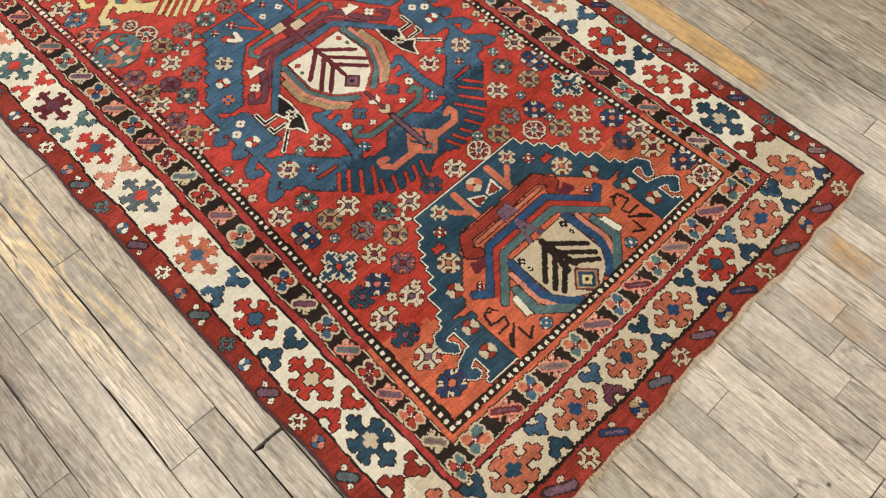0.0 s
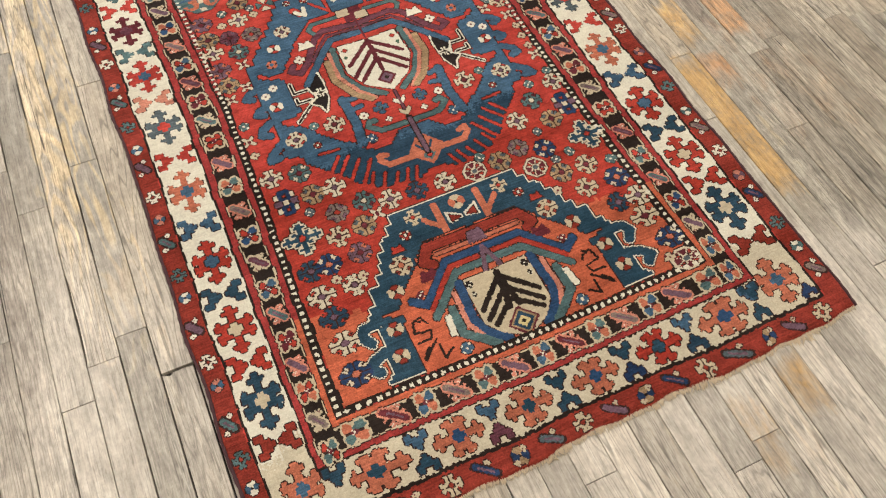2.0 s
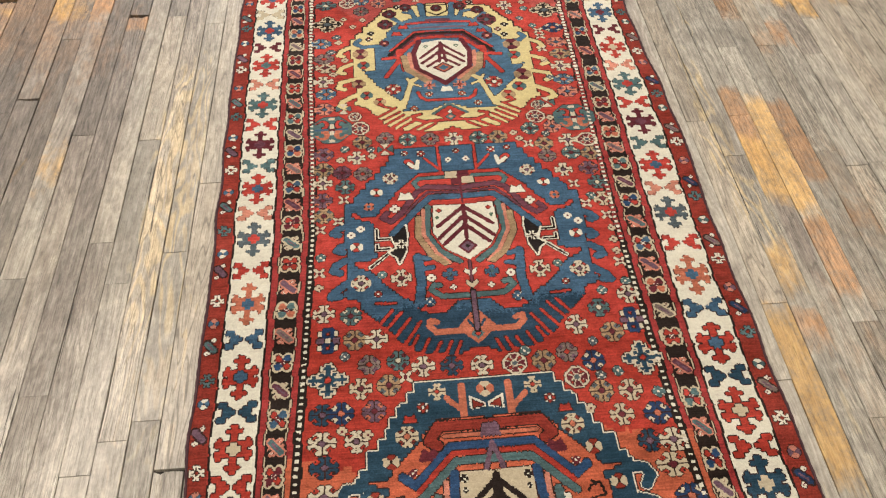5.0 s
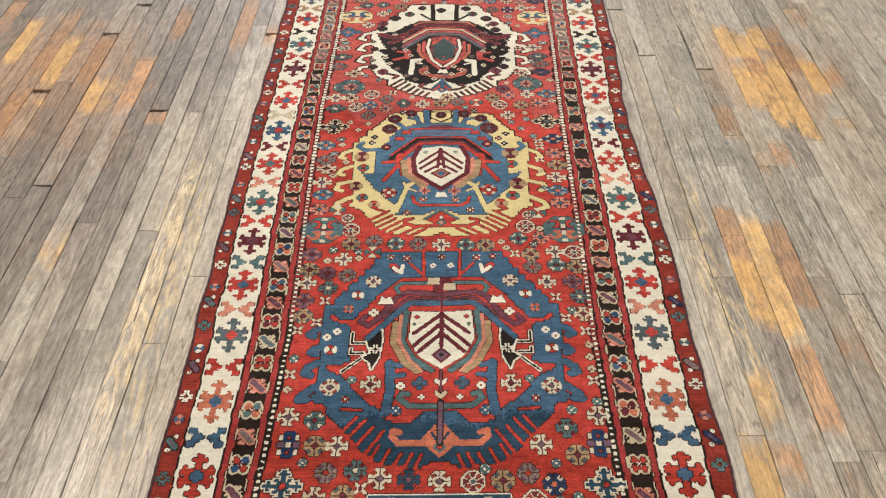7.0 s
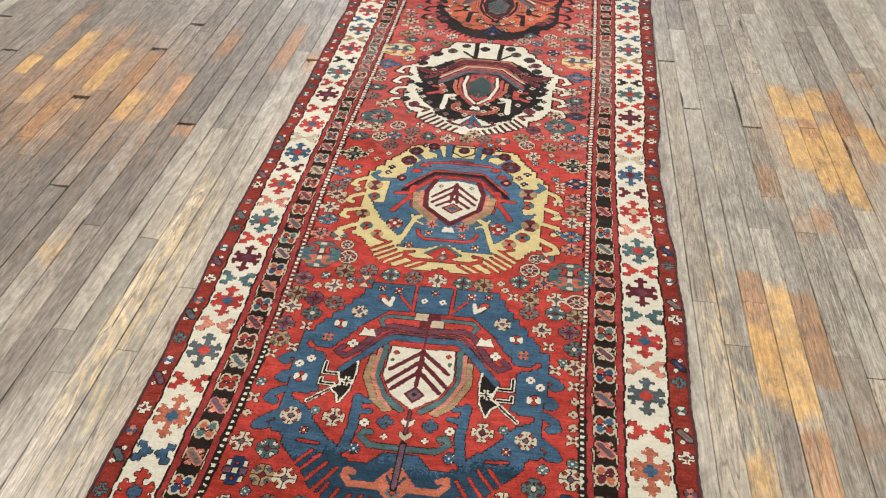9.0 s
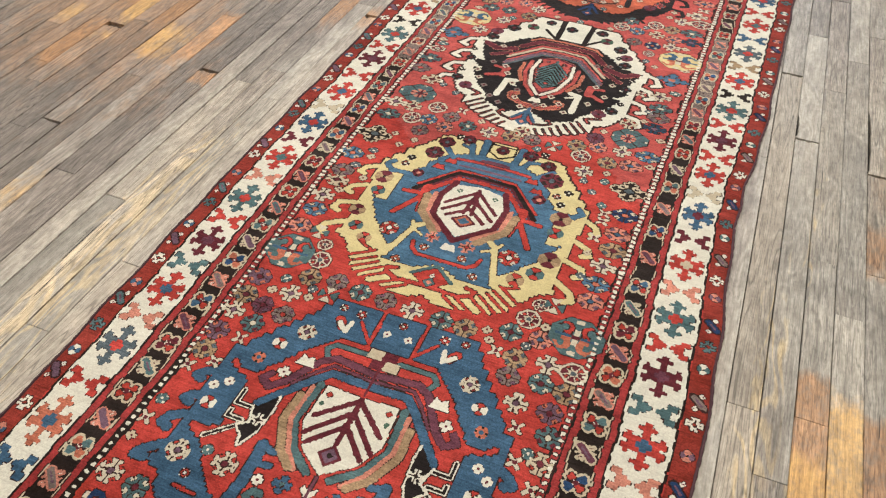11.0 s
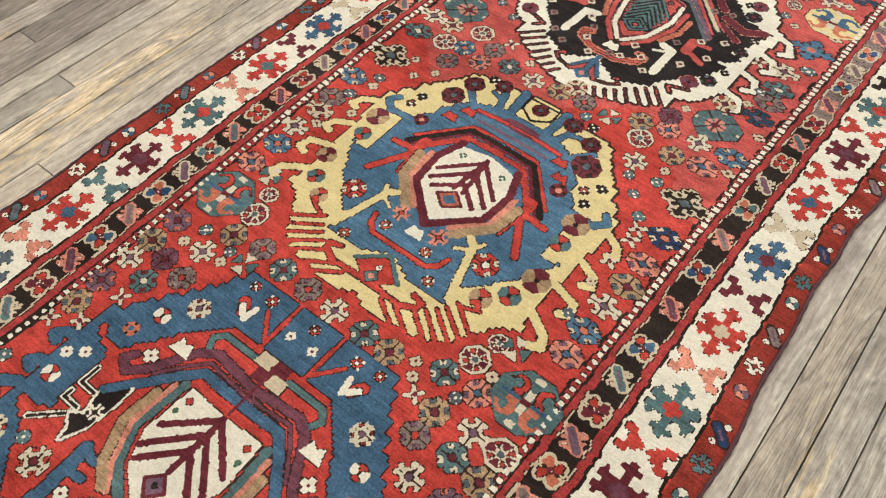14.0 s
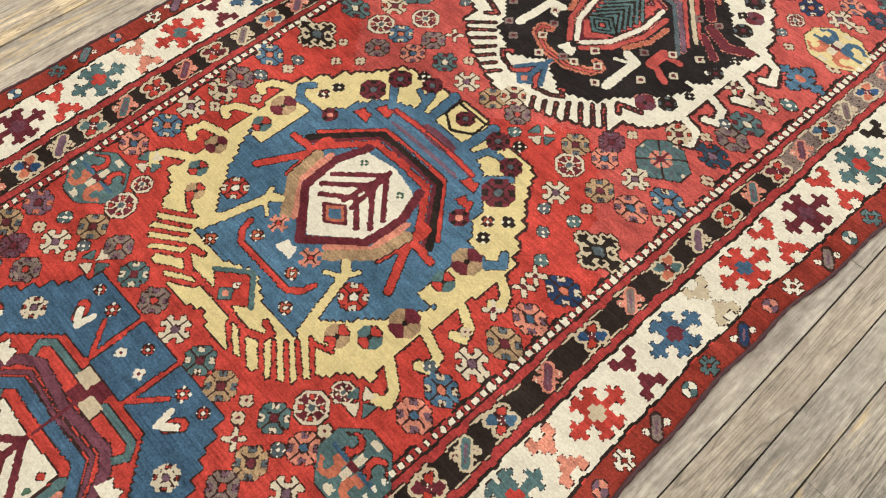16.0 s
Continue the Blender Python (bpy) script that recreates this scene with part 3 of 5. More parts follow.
def medallion_two():
    fill("blue", (0, 33.25), (-15.5, 33.25), (-15.75, 31), (-17.25, 31), (-17.25, 28.75), (-18.25, 28.75), (-18.25, 26.75), (-19.25, 26.75), (-19.25, 24.5), (-21.25, 24.5), (-21.25, 22.25), (-23.25, 22), (-23.25, 19.5), (-24.75, 19.5), (-24.75, 17.75), (-26.5, 17.5), (-26.5, 15), (-28.75, 14.5), (-28.5, 9.25), (-28.25, 4), (-27.75, -2.5), (-27.5, -8), (-28.25, -11.75), (-28, -13.75), (-25.25, -13.75), (-24.75, -16), (-21.75, -18.75), (-20.25, -20.75), (-19, -21.75), (-16.5, -25), (-14.5, -26.25), (-13, -27.75), (-10.5, -28.75), (-4, -29), (-2.25, -28), (0, -27.75))
    fill("red", (0, 24), (-4.5, 24), (-9.75, 24.25), (-12.75, 21), (-15.25, 19), (-19.25, 13.25), (-21.5, 10.5), (-24, 10.25), (-26, 12), (-27, 12.5), (-27.5, 11), (-25.5, 9.75), (-22, 8.5), (-22, 6), (-21.25, -2.5), (-26.5, -3), (-25.75, -4.5), (-24, -5.75), (-23, -6), (-20.5, -8.75), (-17.5, -12), (-13.25, -15.75), (-12, -18.25), (-6.5, -18.75), (-5.5, -17.75), (-4, -16), (0, -15.75))
    line("blue", 1.8, (-28, 8), (-30.25, 7), (-31.25, 5.75), (-30, 5.25))
    line("blue", 1.8, (-27, 2.25), (-29.5, 1.5), (-30.25, 0.5), (-29, 0))
    line("blue", 1.8, (-28.25, -2.5), (-30.5, -4), (-31, -5.5), (-29.5, -6))
    line("blue", 1.8, (-27.75, -9), (-30.5, -11.25), (-31.25, -12.75), (-29.5, -12.5))
    slot((-18, -17), (-20.25, -20))
    slot((-16, -17.75), (-19, -21.5))
    slot((-14.25, -19.5), (-17.75, -24.25))
    slot((-12, -20.5), (-15.75, -26.25))
    slot((-12.75, -24), (-14.5, -27.5))
    slot((-10.5, -25), (-12, -28.25))
    slot((-8, -26), (-9.5, -28.75))
    slot((-5.75, -26), (-7, -28.75))
    slot((-3.75, -26.25), (-5, -29))
    slot((-21.5, -15), (-18.25, -15.25))
    line("red", 1.1, (-4.75, 32.75), (-4.5, 24.25))
    line("red", 1.0, (-8.25, 29), (-4.75, 24.75))
    heart(-12, 27.25)
    rose(-17.25, 22.75, "ivory", "lilac", 1.9, "red")
    bow(-20.75, 18.25, "white", "red", 1.5)
    octo(-22.75, 13.75, "orange", "blue", 1.3)
    mini(-13.25, 31.25, "red", 1.0)
    mini(-9, 30.75, "red", 1.2)
    mini(-2.25, 28, "white", 0.9)
    mini(0, 31, "red", 1.0)
    mini(-27, 5, "white", 1.0)
    mini(-24.75, 6.75, "white", 1.0)
    bow(-25.75, 1.25, "white", "red", 1.5)
    rose(-24.75, -9.25, "ivory", "lilac", 2.2, "red")
    mini(-21, -12.5, "red", 1.1)
    line("teal", 1.0, (-3.25, 22), (-10.25, 22), (-11.5, 20.5), (-10.5, 18.75))
    line("purple", 1.4, (0, 18), (-8.5, 19), (-11, 17.5), (-15.25, 10.5), (-17.5, 8.5), (-19.5, 9.75), (-18.5, 11.25))
    line("blue", 1.6, (0, 15.25), (-7.75, 15.5), (-10.25, 13), (-14, 8.5), (-17, 4.25))
    line("purple", 0.5, (0, 16.5), (-8.25, 17.25), (-10.5, 15), (-13.75, 10.75))
    shape(-13.75, 16.5, "white", 1.6)
    mini(-16.5, 12.5, "white", 1.2)
    fill("white", (0, 12.5), (-7.25, 12.75), (-7.75, 4.25), (-5.25, -0.75), (0, -4.5))
    line("teal", 1.4, (-8.5, 12.5), (-9.25, 3.75), (-6.5, -1.5), (-2.25, -4.75))
    line("peach", 0.9, (-9.75, 11.5), (-10, 3.75), (-7.25, -2), (-4.5, -5))
    line("tan", 1.5, (-11, 9), (-11.25, 3.25), (-8.5, -2.5), (-5.5, -5))
    line("wine", 1.2, (0, 12), (0, 2.25))
    line("wine", 1.1, (0, 11.75), (-6.5, 6))
    line("wine", 1.1, (0, 9), (-6.5, 2.25))
    line("wine", 1.1, (0, 6), (-5.25, 0.5))
    diamond(0, -0.5, 2.1, "wine")
    diamond(0, -0.5, 1.4, "lilac")
    diamond(0, -0.5, 0.6, "brown")
    diamond(-6, 11, 0.8, "red")
    diamond(-6.5, 8.75, 0.6, "green")
    for w, c in ((1.0, "white"), (0.5, "black")):
        line(c, w, (-21, 6.2), (-21, 3.2), (-17, 3.2))
        line(c, w, (-21, 1.6), (-21, 0.2), (-18, 0.2))
        line(c, w, (-18, -0.8), (-22.6, -5))
    line("white", 0.7, (-14.2, 7.2), (-13.9, 4.3), (-14.4, -1), (-15.9, -4.4), (-16.7, -2.3), (-18.2, -1), (-16.5, 0.3), (-17.6, 4.2), (-16.8, 5.6), (-14.2, 7.2))
    fill("black", (-14.2, 7.2), (-13.9, 4.3), (-14.4, -1), (-15.9, -4.2), (-16.5, -2.3), (-18.2, -1), (-16.3, 0.3), (-17.6, 4.2), (-16.8, 5.6))
    line("blue", 1.4, (-13.2, 9.6), (-17.4, 4.6))
    rose(-15.4, 1.4, "white", "brown", 1.3)
    rose(-15.75, -8.5, "ivory", "wine", 2.3, "red")
    line("blue", 2.0, (-11.75, -2.75), (-11.25, -10.25), (-12, -16))
    line("blue", 1.2, (-11.75, -2.75), (-9.25, -3.5))
    line("blue", 1.2, (-11.5, -6.5), (-8.5, -6))
    mini(-20, -7.25, "teal", 1.0)
    rose(-4.75, -8.25, "blue", "teal", 1.6)
    mini(-9, -9, "white", 1.0)
    mini(-4.25, -12, "white", 0.7)
    line("teal", 1.3, (0, -14.5), (-7, -14.25), (-9.25, -12.25), (-8.5, -11), (-7.25, -11.25))
    mini(-9.75, -15.5, "blue", 1.2)
    chev(0, -8.3, 1.5, "white")
    chev(0, -11.6, 1.5, "cream")
    fill("orange", (0, -17.75), (-4, -22.5), (-2.25, -25), (0, -27))
    line("orange", 1.4, (-1.75, -23.5), (-8.75, -23.5), (-10.25, -21.75), (-10, -20.5), (-8.5, -21))
    diamond(0, -24.5, 1.3, "teal")
    diamond(0, -24.5, 0.7, "red")
    line("blue", 0.6, (-1.75, -21), (-1, -22.5))


def medallion_two_checks():
    pen["mirror"] = False
    for x, y, c in ((-2.1, 22.6, "cream"), (0.9, 22.6, "wine"), (-0.7, 20.4, "wine"), (1.9, 20.6, "cream")):
        fill(c, (x - 1.5, y - 1.1), (x + 1.5, y - 1.1), (x + 1.5, y + 1.1), (x - 1.5, y + 1.1))
    line("wine", 0.4, (0, 19.5), (0, 13))
    line("brown", 1.7, (0, -13.4), (0, -23.4))
    line("lilac", 0.9, (0, -13.6), (0, -23.2))
    line("purple", 0.5, (0, -5.0), (0, -10.5))
    pen["mirror"] = True


def medallion_three():
    fill("yellow", (0, 31.5), (-15.5, 29.5), (-16.75, 28.5), (-17, 26.5), (-18.5, 25.75), (-18.75, 23.75), (-20.5, 23.25), (-20.75, 21.5), (-22.5, 20.5), (-22.75, 18), (-24.75, 17.25), (-25, 15), (-26.5, 14.75), (-26.5, 11.5), (-26, 9.25), (-25.75, 2.25), (-24.5, -7), (-25.25, -14.25), (-22.75, -15), (-20.5, -18), (-19, -20.25), (-17, -23.5), (-13.25, -25), (-8.5, -26), (-2.5, -26), (0, -25))
    line("yellow", 1.4, (-26.5, 11.25), (-29, 9.75), (-29.75, 7.75), (-28.5, 7.25))
    line("yellow", 1.4, (-26, 3.5), (-29, 2), (-29.75, 0), (-28.25, -0.5))
    line("yellow", 1.4, (-25, -3.25), (-29.25, -4.5), (-29.75, -6.75), (-28.25, -7.5))
    line("yellow", 1.5, (-24.75, -10), (-28.75, -12.5), (-29.5, -14.5), (-27.75, -15.25))
    fill("blue", (0, 22.25), (-12, 21), (-15, 16.5), (-18.75, 11.75), (-19.5, 9.25), (-19.25, 4.25), (-19.25, -0.25), (-23, 0.5), (-21.75, -2), (-19, -7), (-15.25, -11.25), (-12.5, -14), (-12.5, -17.75), (-5.75, -18.25), (0, -15.5))
    line("blue", 1.6, (-19, 11.25), (-23, 11), (-25, 13), (-23.75, 14.5))
    fill("blue", (0, 24.4), (-7, 24.5), (-11.8, 22.4), (-16, 17.4), (-16, 12), (0, 14))
    line("blue", 1.5, (-11.2, 22), (-14.4, 25.4))
    line("blue", 1.5, (-6.6, 23.4), (-8, 28.2))
    line("blue", 2.0, (-4.2, 24), (-4.9, 31))
    line("blue", 1.2, (-7.6, 26.6), (-10.2, 27.4))
    fill("brown", (0, 31), (-3.6, 31), (-3.6, 27.4), (0, 25))
    fill("yellow", (0, 30.5), (-3.1, 30.5), (-3.1, 27.7), (0, 25.7))
    rose(0, 29.0, "wine", "slate", 1.8, "brown")
    shape(-10.6, 20.2, "red", 1.5)
    shape(-12.6, 17, "red", 1.5)
    fill("purple", (0, 23.8), (-3.8, 23.4), (-3.8, 21.2), (0, 21))
    line("wine", 1.3, (-3, 22), (-9.4, 21.4))
    line("red", 0.8, (0, 22), (-9.4, 21.6))
    line("lilac", 0.7, (0, 19.4), (-8, 19.2))
    line("red", 0.9, (0, 17.6), (-7.2, 17.4), (-15, 8.6))
    line("brown", 1.8, (0, 16.2), (-7, 16), (-14.8, 6.8))
    line("wine", 0.7, (0, 15.6), (-6.8, 15.4), (-14, 6.4))
    line("red", 1.5, (0, 14.4), (-6.2, 14.2), (-12.6, 6.4))
    line("red", 2.3, (-12, 8.4), (-12.2, 4.6))
    line("red", 1.6, (-12, 5.6), (-17, 5.2))
    line("red", 1.7, (-12.4, 4.4), (-16.4, -3))
    line("red", 1.2, (-12, 4), (-11.4, -0.6))
    fill("white", (0, 13), (-6, 11.75), (-7.5, 6.75), (-7, 0.5), (0, -5.75))
    line("wine", 1.6, (-6.25, 12.75), (-8.25, 7), (-7.5, 0), (0, -7))
    line("peach", 1.2, (-9.5, 7), (-9, -0.25), (-4, -5))
    line("tan", 1.9, (-11, 5.5), (-10.25, -0.25), (-5.25, -5.75))
    line("wine", 1.0, (0, 11.75), (-1, 2.75))
    line("wine", 1.0, (0, 11), (-6.25, 4.75))
    line("wine", 1.0, (0, 8), (-6, 2.25))
    line("wine", 1.0, (0, 4.5), (-4.5, 0.75))
    square(0, 0, 2.4, "wine")
    square(0, 0, 1.8, "orange")
    square(0, 0, 1.2, "blue")
    mini(-4.5, 10, "green", 0.8)
    line("yellow", 1.6, (-12.6, -16.6), (-9.6, -5.6), (-8.2, -4.6))
    line("yellow", 0.8, (-9.8, -6.6), (-7.2, -8))
    line("yellow", 0.9, (-9.9, -6.4), (-10.8, -4.2))
    line("red", 1.3, (0, -14), (-5.75, -14), (-7.5, -12.5), (-8, -10.5))
    shape(0, -9.25, "white", 1.5)
    fill("red", (0, -15.5), (-4.75, -19.75), (0, -23))
    line("teal", 0.8, (0, -15.75), (-4.75, -19.75))
    line("red", 1.4, (0, -22.25), (-7.25, -22.5), (-9.75, -21.25), (-10, -20), (-8, -19.5))
    diamond(0, -21, 1.2, "teal")
    diamond(0, -21, 0.6, "peach")
    mini(0, -19, "white", 0.6)
    slot((-14.5, -16.25), (-18.75, -19.25))
    slot((-13.5, -18), (-18, -21))
    slot((-12.5, -19.25), (-17, -22.5))
    slot((-11.25, -20.5), (-15.5, -23.75))
    slot((-9.75, -21.75), (-14.25, -25))
    slot((-6.75, -23), (-11.5, -26))
    slot((-4.25, -23.5), (-9, -26.5))
    slot((-18.25, -15.25), (-16, -16.25))
    pen["mirror"] = False
    for x, y, r in ((-15.9, 21.7, 2.4), (-14.5, 26.9, 2.2), (-9.5, 30.0, 1.9), (7.3, 29.7, 2.1), (12.6, 27.4, 2.0), (14.9, 22.2, 2.9)):
        rose(x, y, "wine", "slate", r, "brown")
    for x, y, r in ((-23.5, 7.9, 2.3), (-24.2, -5.5, 1.9), (20.8, 9.5, 2.5), (22.0, -4.6, 2.5)):
        bow(x, y, "tan", "wine", r)
    for x, y, r in ((-22.7, 2.7, 1.7), (-22.2, -10.5, 1.7), (20.8, 4.4, 1.9), (20.2, -9.8, 2.0)):
        bow(x, y, "teal", "red", r)
    bow(-18.7, -13.5, "tan", "red", 1.7)
    bow(16.8, -13.2, "tan", "red", 2.0)
    for x, y, c in ((-20.3, 17.6, "brown"), (-20.9, 14.8, "salmon"), (10.5, 31.6, "brown"), (20.0, 19.4, "brown"), (17.7, 17.0, "salmon"), (19.3, 14.4, "brown"), (-12.2, 30.3, "brown")):
        mini(x, y, c, 1.2)
    octo(-16.4, 12.5, "wine", "peach", 1.5)
    octo(14.1, 14.1, "wine", "peach", 1.7)
    rose(-14.8, -8.5, "red", "white", 2.3, "ivory")
    rose(13.5, -7.4, "red", "white", 2.5, "ivory")
    rose(-4.6, -7.6, "peach", "red", 1.7)
    rose(3.8, -7.9, "peach", "red", 1.8)
    for x, y in ((-5.0, -11.4), (4.0, -11.7), (8.0, -16.0), (-9.5, -17.0)):
        mini(x, y, "salmon", 1.2)
    pen["mirror"] = True


def medallion_four():
    fill("white", (0, 36), (-13, 35.2), (-14.7, 31), (-17, 29.2), (-17.2, 27), (-19.5, 26.2), (-20.5, 24), (-21.8, 21.5), (-23.5, 20.5), (-24, 17.2), (-26, 15.5), (-26, 11), (-25, 5),
         (-24.6, -0.5), (-25, -5.3), (-24.5, -9.2), (-23.2, -12.5), (-20.6, -15.7), (-17.8, -16.4), (-18, -19.6), (-14.8, -21.9), (-10.5, -24.5), (-6.7, -26.3), (-3, -27.2), (0, -27.5))
    line("white", 1.4, (-26, 14.4), (-28.6, 13.6), (-30, 10.2), (-28.4, 9.4))
    line("white", 1.4, (-25.6, 6.8), (-28.4, 6), (-29.8, 2.8), (-28, 2))
    line("white", 1.4, (-25, -0.8), (-28.2, -1.8), (-29.4, -4.8), (-27.4, -5.6))
    line("white", 1.4, (-25, -8.2), (-28.2, -9), (-29.2, -12), (-27.4, -12.8))
    fill("black", (0, 24), (-8.75, 23.5), (-14.5, 19.5), (-18, 15.5), (-24.6, 14), (-22.4, 7.4), (-20.4, 3.6), (-23.4, 2.2), (-19.6, -1.2), (-22.1, -1.3), (-18.2, -8.8), (-13.4, -14.0),
         (-12.2, -17.2), (-6, -20.0), (-2, -17.6), (0, -15.6))
    line("brown", 1.7, (-4.6, 35.4), (-4.2, 23.5))
    line("brown", 1.1, (-8.8, 28.2), (-5, 24.2))
    line("red", 1.3, (-19, -12.8), (-15, -14.2), (-16.6, -15.8))
    line("orange", 0.55, (0, 22.8), (-8.6, 22.4), (-11, 20))
    line("wine", 1.7, (0, 20.6), (-8.2, 20.2), (-12.6, 15.4))
    line("wine", 2.0, (-14.2, 13.2), (-19.3, 11.2), (-23, 13.4))
    line("wine", 1.4, (-14.6, 10.4), (-19.4, 7.4))
    line("red", 0.9, (0, 18.6), (-7, 18), (-14.4, 9.4))
    line("cream", 0.85, (0, 17.5), (-6.5, 16.9), (-14.7, 8))
    line("red", 1.0, (0, 16.2), (-6, 15.5), (-14.2, 6))
    line("lilac", 0.9, (0, 14.8), (-5.8, 14.2), (-14.6, 4.6))
    line("slate", 0.9, (0, 13.7), (-5.6, 13), (-14.4, 3.2))
    fill("wine", (0, 12.8), (-5.2, 11.2), (-6.6, 5), (-4.6, -4), (0, -8.8))
    fill("red", (0, 12.2), (-4.6, 10.6), (-5.2, 4.4), (-3.4, -3.2), (0, -6.6))
    line("white", 1.0, (-5.2, 10), (-5.8, 4), (-4, -3.6), (-0.6, -8))
    line("red", 1.1, (-7.1, 8.6), (-7.3, 2), (-5, -4.8), (-1, -9.6))
    line("orange", 0.9, (-8.9, 6.6), (-8.8, 1.5), (-6.8, -3))
    line("teal", 0.8, (0, 11), (0, 0))
    for k in range(6):
        line("brown", 1.0, (0, 10.2 - 1.55 * k), (-4.2 + 0.25 * k, 5.0 - 1.4 * k))
    for k in range(6):
        line("teal", 0.5, (0, 10.2 - 1.55 * k), (-4.2 + 0.25 * k, 5.0 - 1.4 * k))
    for r, c in ((2.9, "brown"), (2.5, "teal"), (1.9, "brown"), (1.5, "teal"), (0.9, "brown"), (0.5, "red")):
        square(0, -1.6, r, c)
    mini(-2.6, 10, "wine", 0.7)
    line("red", 2.2, (-12.6, 1.4), (-12.7, -2.4))
    line("red", 1.4, (-12.6, -1.8), (-17, -4))
    line("red", 1.2, (-13, 1), (-16.2, 1.6))
    line("white", 1.8, (-10.8, -12.6), (-10.6, -4.2), (-8.2, -3.8))
    line("white", 0.7, (-7.3, -6.4), (-9.8, -5.2))
    line("orange", 1.7, (0, -14.4), (-2.8, -14.2), (-6.8, -12.2), (-7.2, -10.2), (-5.8, -9.6))
    line("red", 1.0, (0, -14.4), (-2.8, -14.2), (-6.8, -12.2), (-7.2, -10.4), (-6, -9.8))
    shape(0, -10.8, "white", 1.5)
    fill("red", (0, -17), (-3.4, -21.6), (0, -24))
    line("blue", 1.2, (0, -15.8), (0, -21))
    line("blue", 0.9, (0, -16.6), (-3, -21.4))
    diamond(0, -22.4, 1.7, "blue")
    diamond(0, -22.4, 0.7, "peach")
    line("red", 1.2, (-2.6, -22.6), (-5.8, -21.8), (-7.6, -20.4), (-6.4, -19.5))
    slot((-13.6, -16.4), (-17.2, -20.2))
    slot((-12.2, -17.8), (-15.7, -21.5))
    slot((-10.7, -19.2), (-13.8, -22.7))
    slot((-9.2, -20.7), (-11.7, -24))
    slot((-7.8, -22.3), (-9.7, -25))
    slot((-6.2, -23.5), (-7.8, -25.9))
    slot((-4.2, -24.3), (-5.6, -26.4))
    pen["mirror"] = False
    for x, y, r in ((-24.0, -8.6, 1.7), (-24.4, 3.1, 1.5), (-22.8, 17.5, 2.0), (-18.5, 25.2, 2.2), (-8.6, 33.0, 1.7), (-1.4, 31.4, 1.9), (8.0, 33.0, 1.9), (15.4, 25.5, 2.2), (18.6, 17.3, 1.9), (20.8, -7.6, 1.8), (21.9, 4.6, 1.5)):
        rose(x, y, "brown", "wine", r, "slate")
    for x, y, c in ((-13.2, 28.2, "green"), (10.4, 28.8, "green"), (-20.4, -11.7, "purple"), (18.0, -10.4, "purple"), (-22.6, 21.2, "purple"), (18.1, 21.6, "purple")):
        bow(x, y, c, "wine", 1.9)
    for x, y in ((-25.2, 8.2), (16.0, 20.6), (22.3, -3.4), (22.4, 9.7), (-24.4, -4.2)):
        mini(x, y, "brown", 1.1)
    for x, y in ((-12.3, -14.0), (-6.2, -8.2), (-5.5, -12.0), (3.7, -7.7), (9.9, -1.1), (13.9, -6.8), (8.9, -13.6), (14.8, 14.9), (17.2, -1.6), (6.6, -10.2), (-15.6, -9.6), (-20.2, -2.5), (-17.8, 13.2), (-8.6, -5.4), (3.0, -12.7), (11.1, 13.6), (-9.0, -16.2),
                 (-17.6, 3.4), (17.8, 5.2), (-13.4, 2.6), (13.8, 2.4), (-11.6, -1.0), (-18.4, -6.2), (0.8, -13.2), (-2.8, -15.8)):
        diamond(x, y, 1.0, "ivory" if (x + y) % 1 < 0.6 else "grey")
        diamond(x, y, 0.5, "wine")
    pen["mirror"] = True


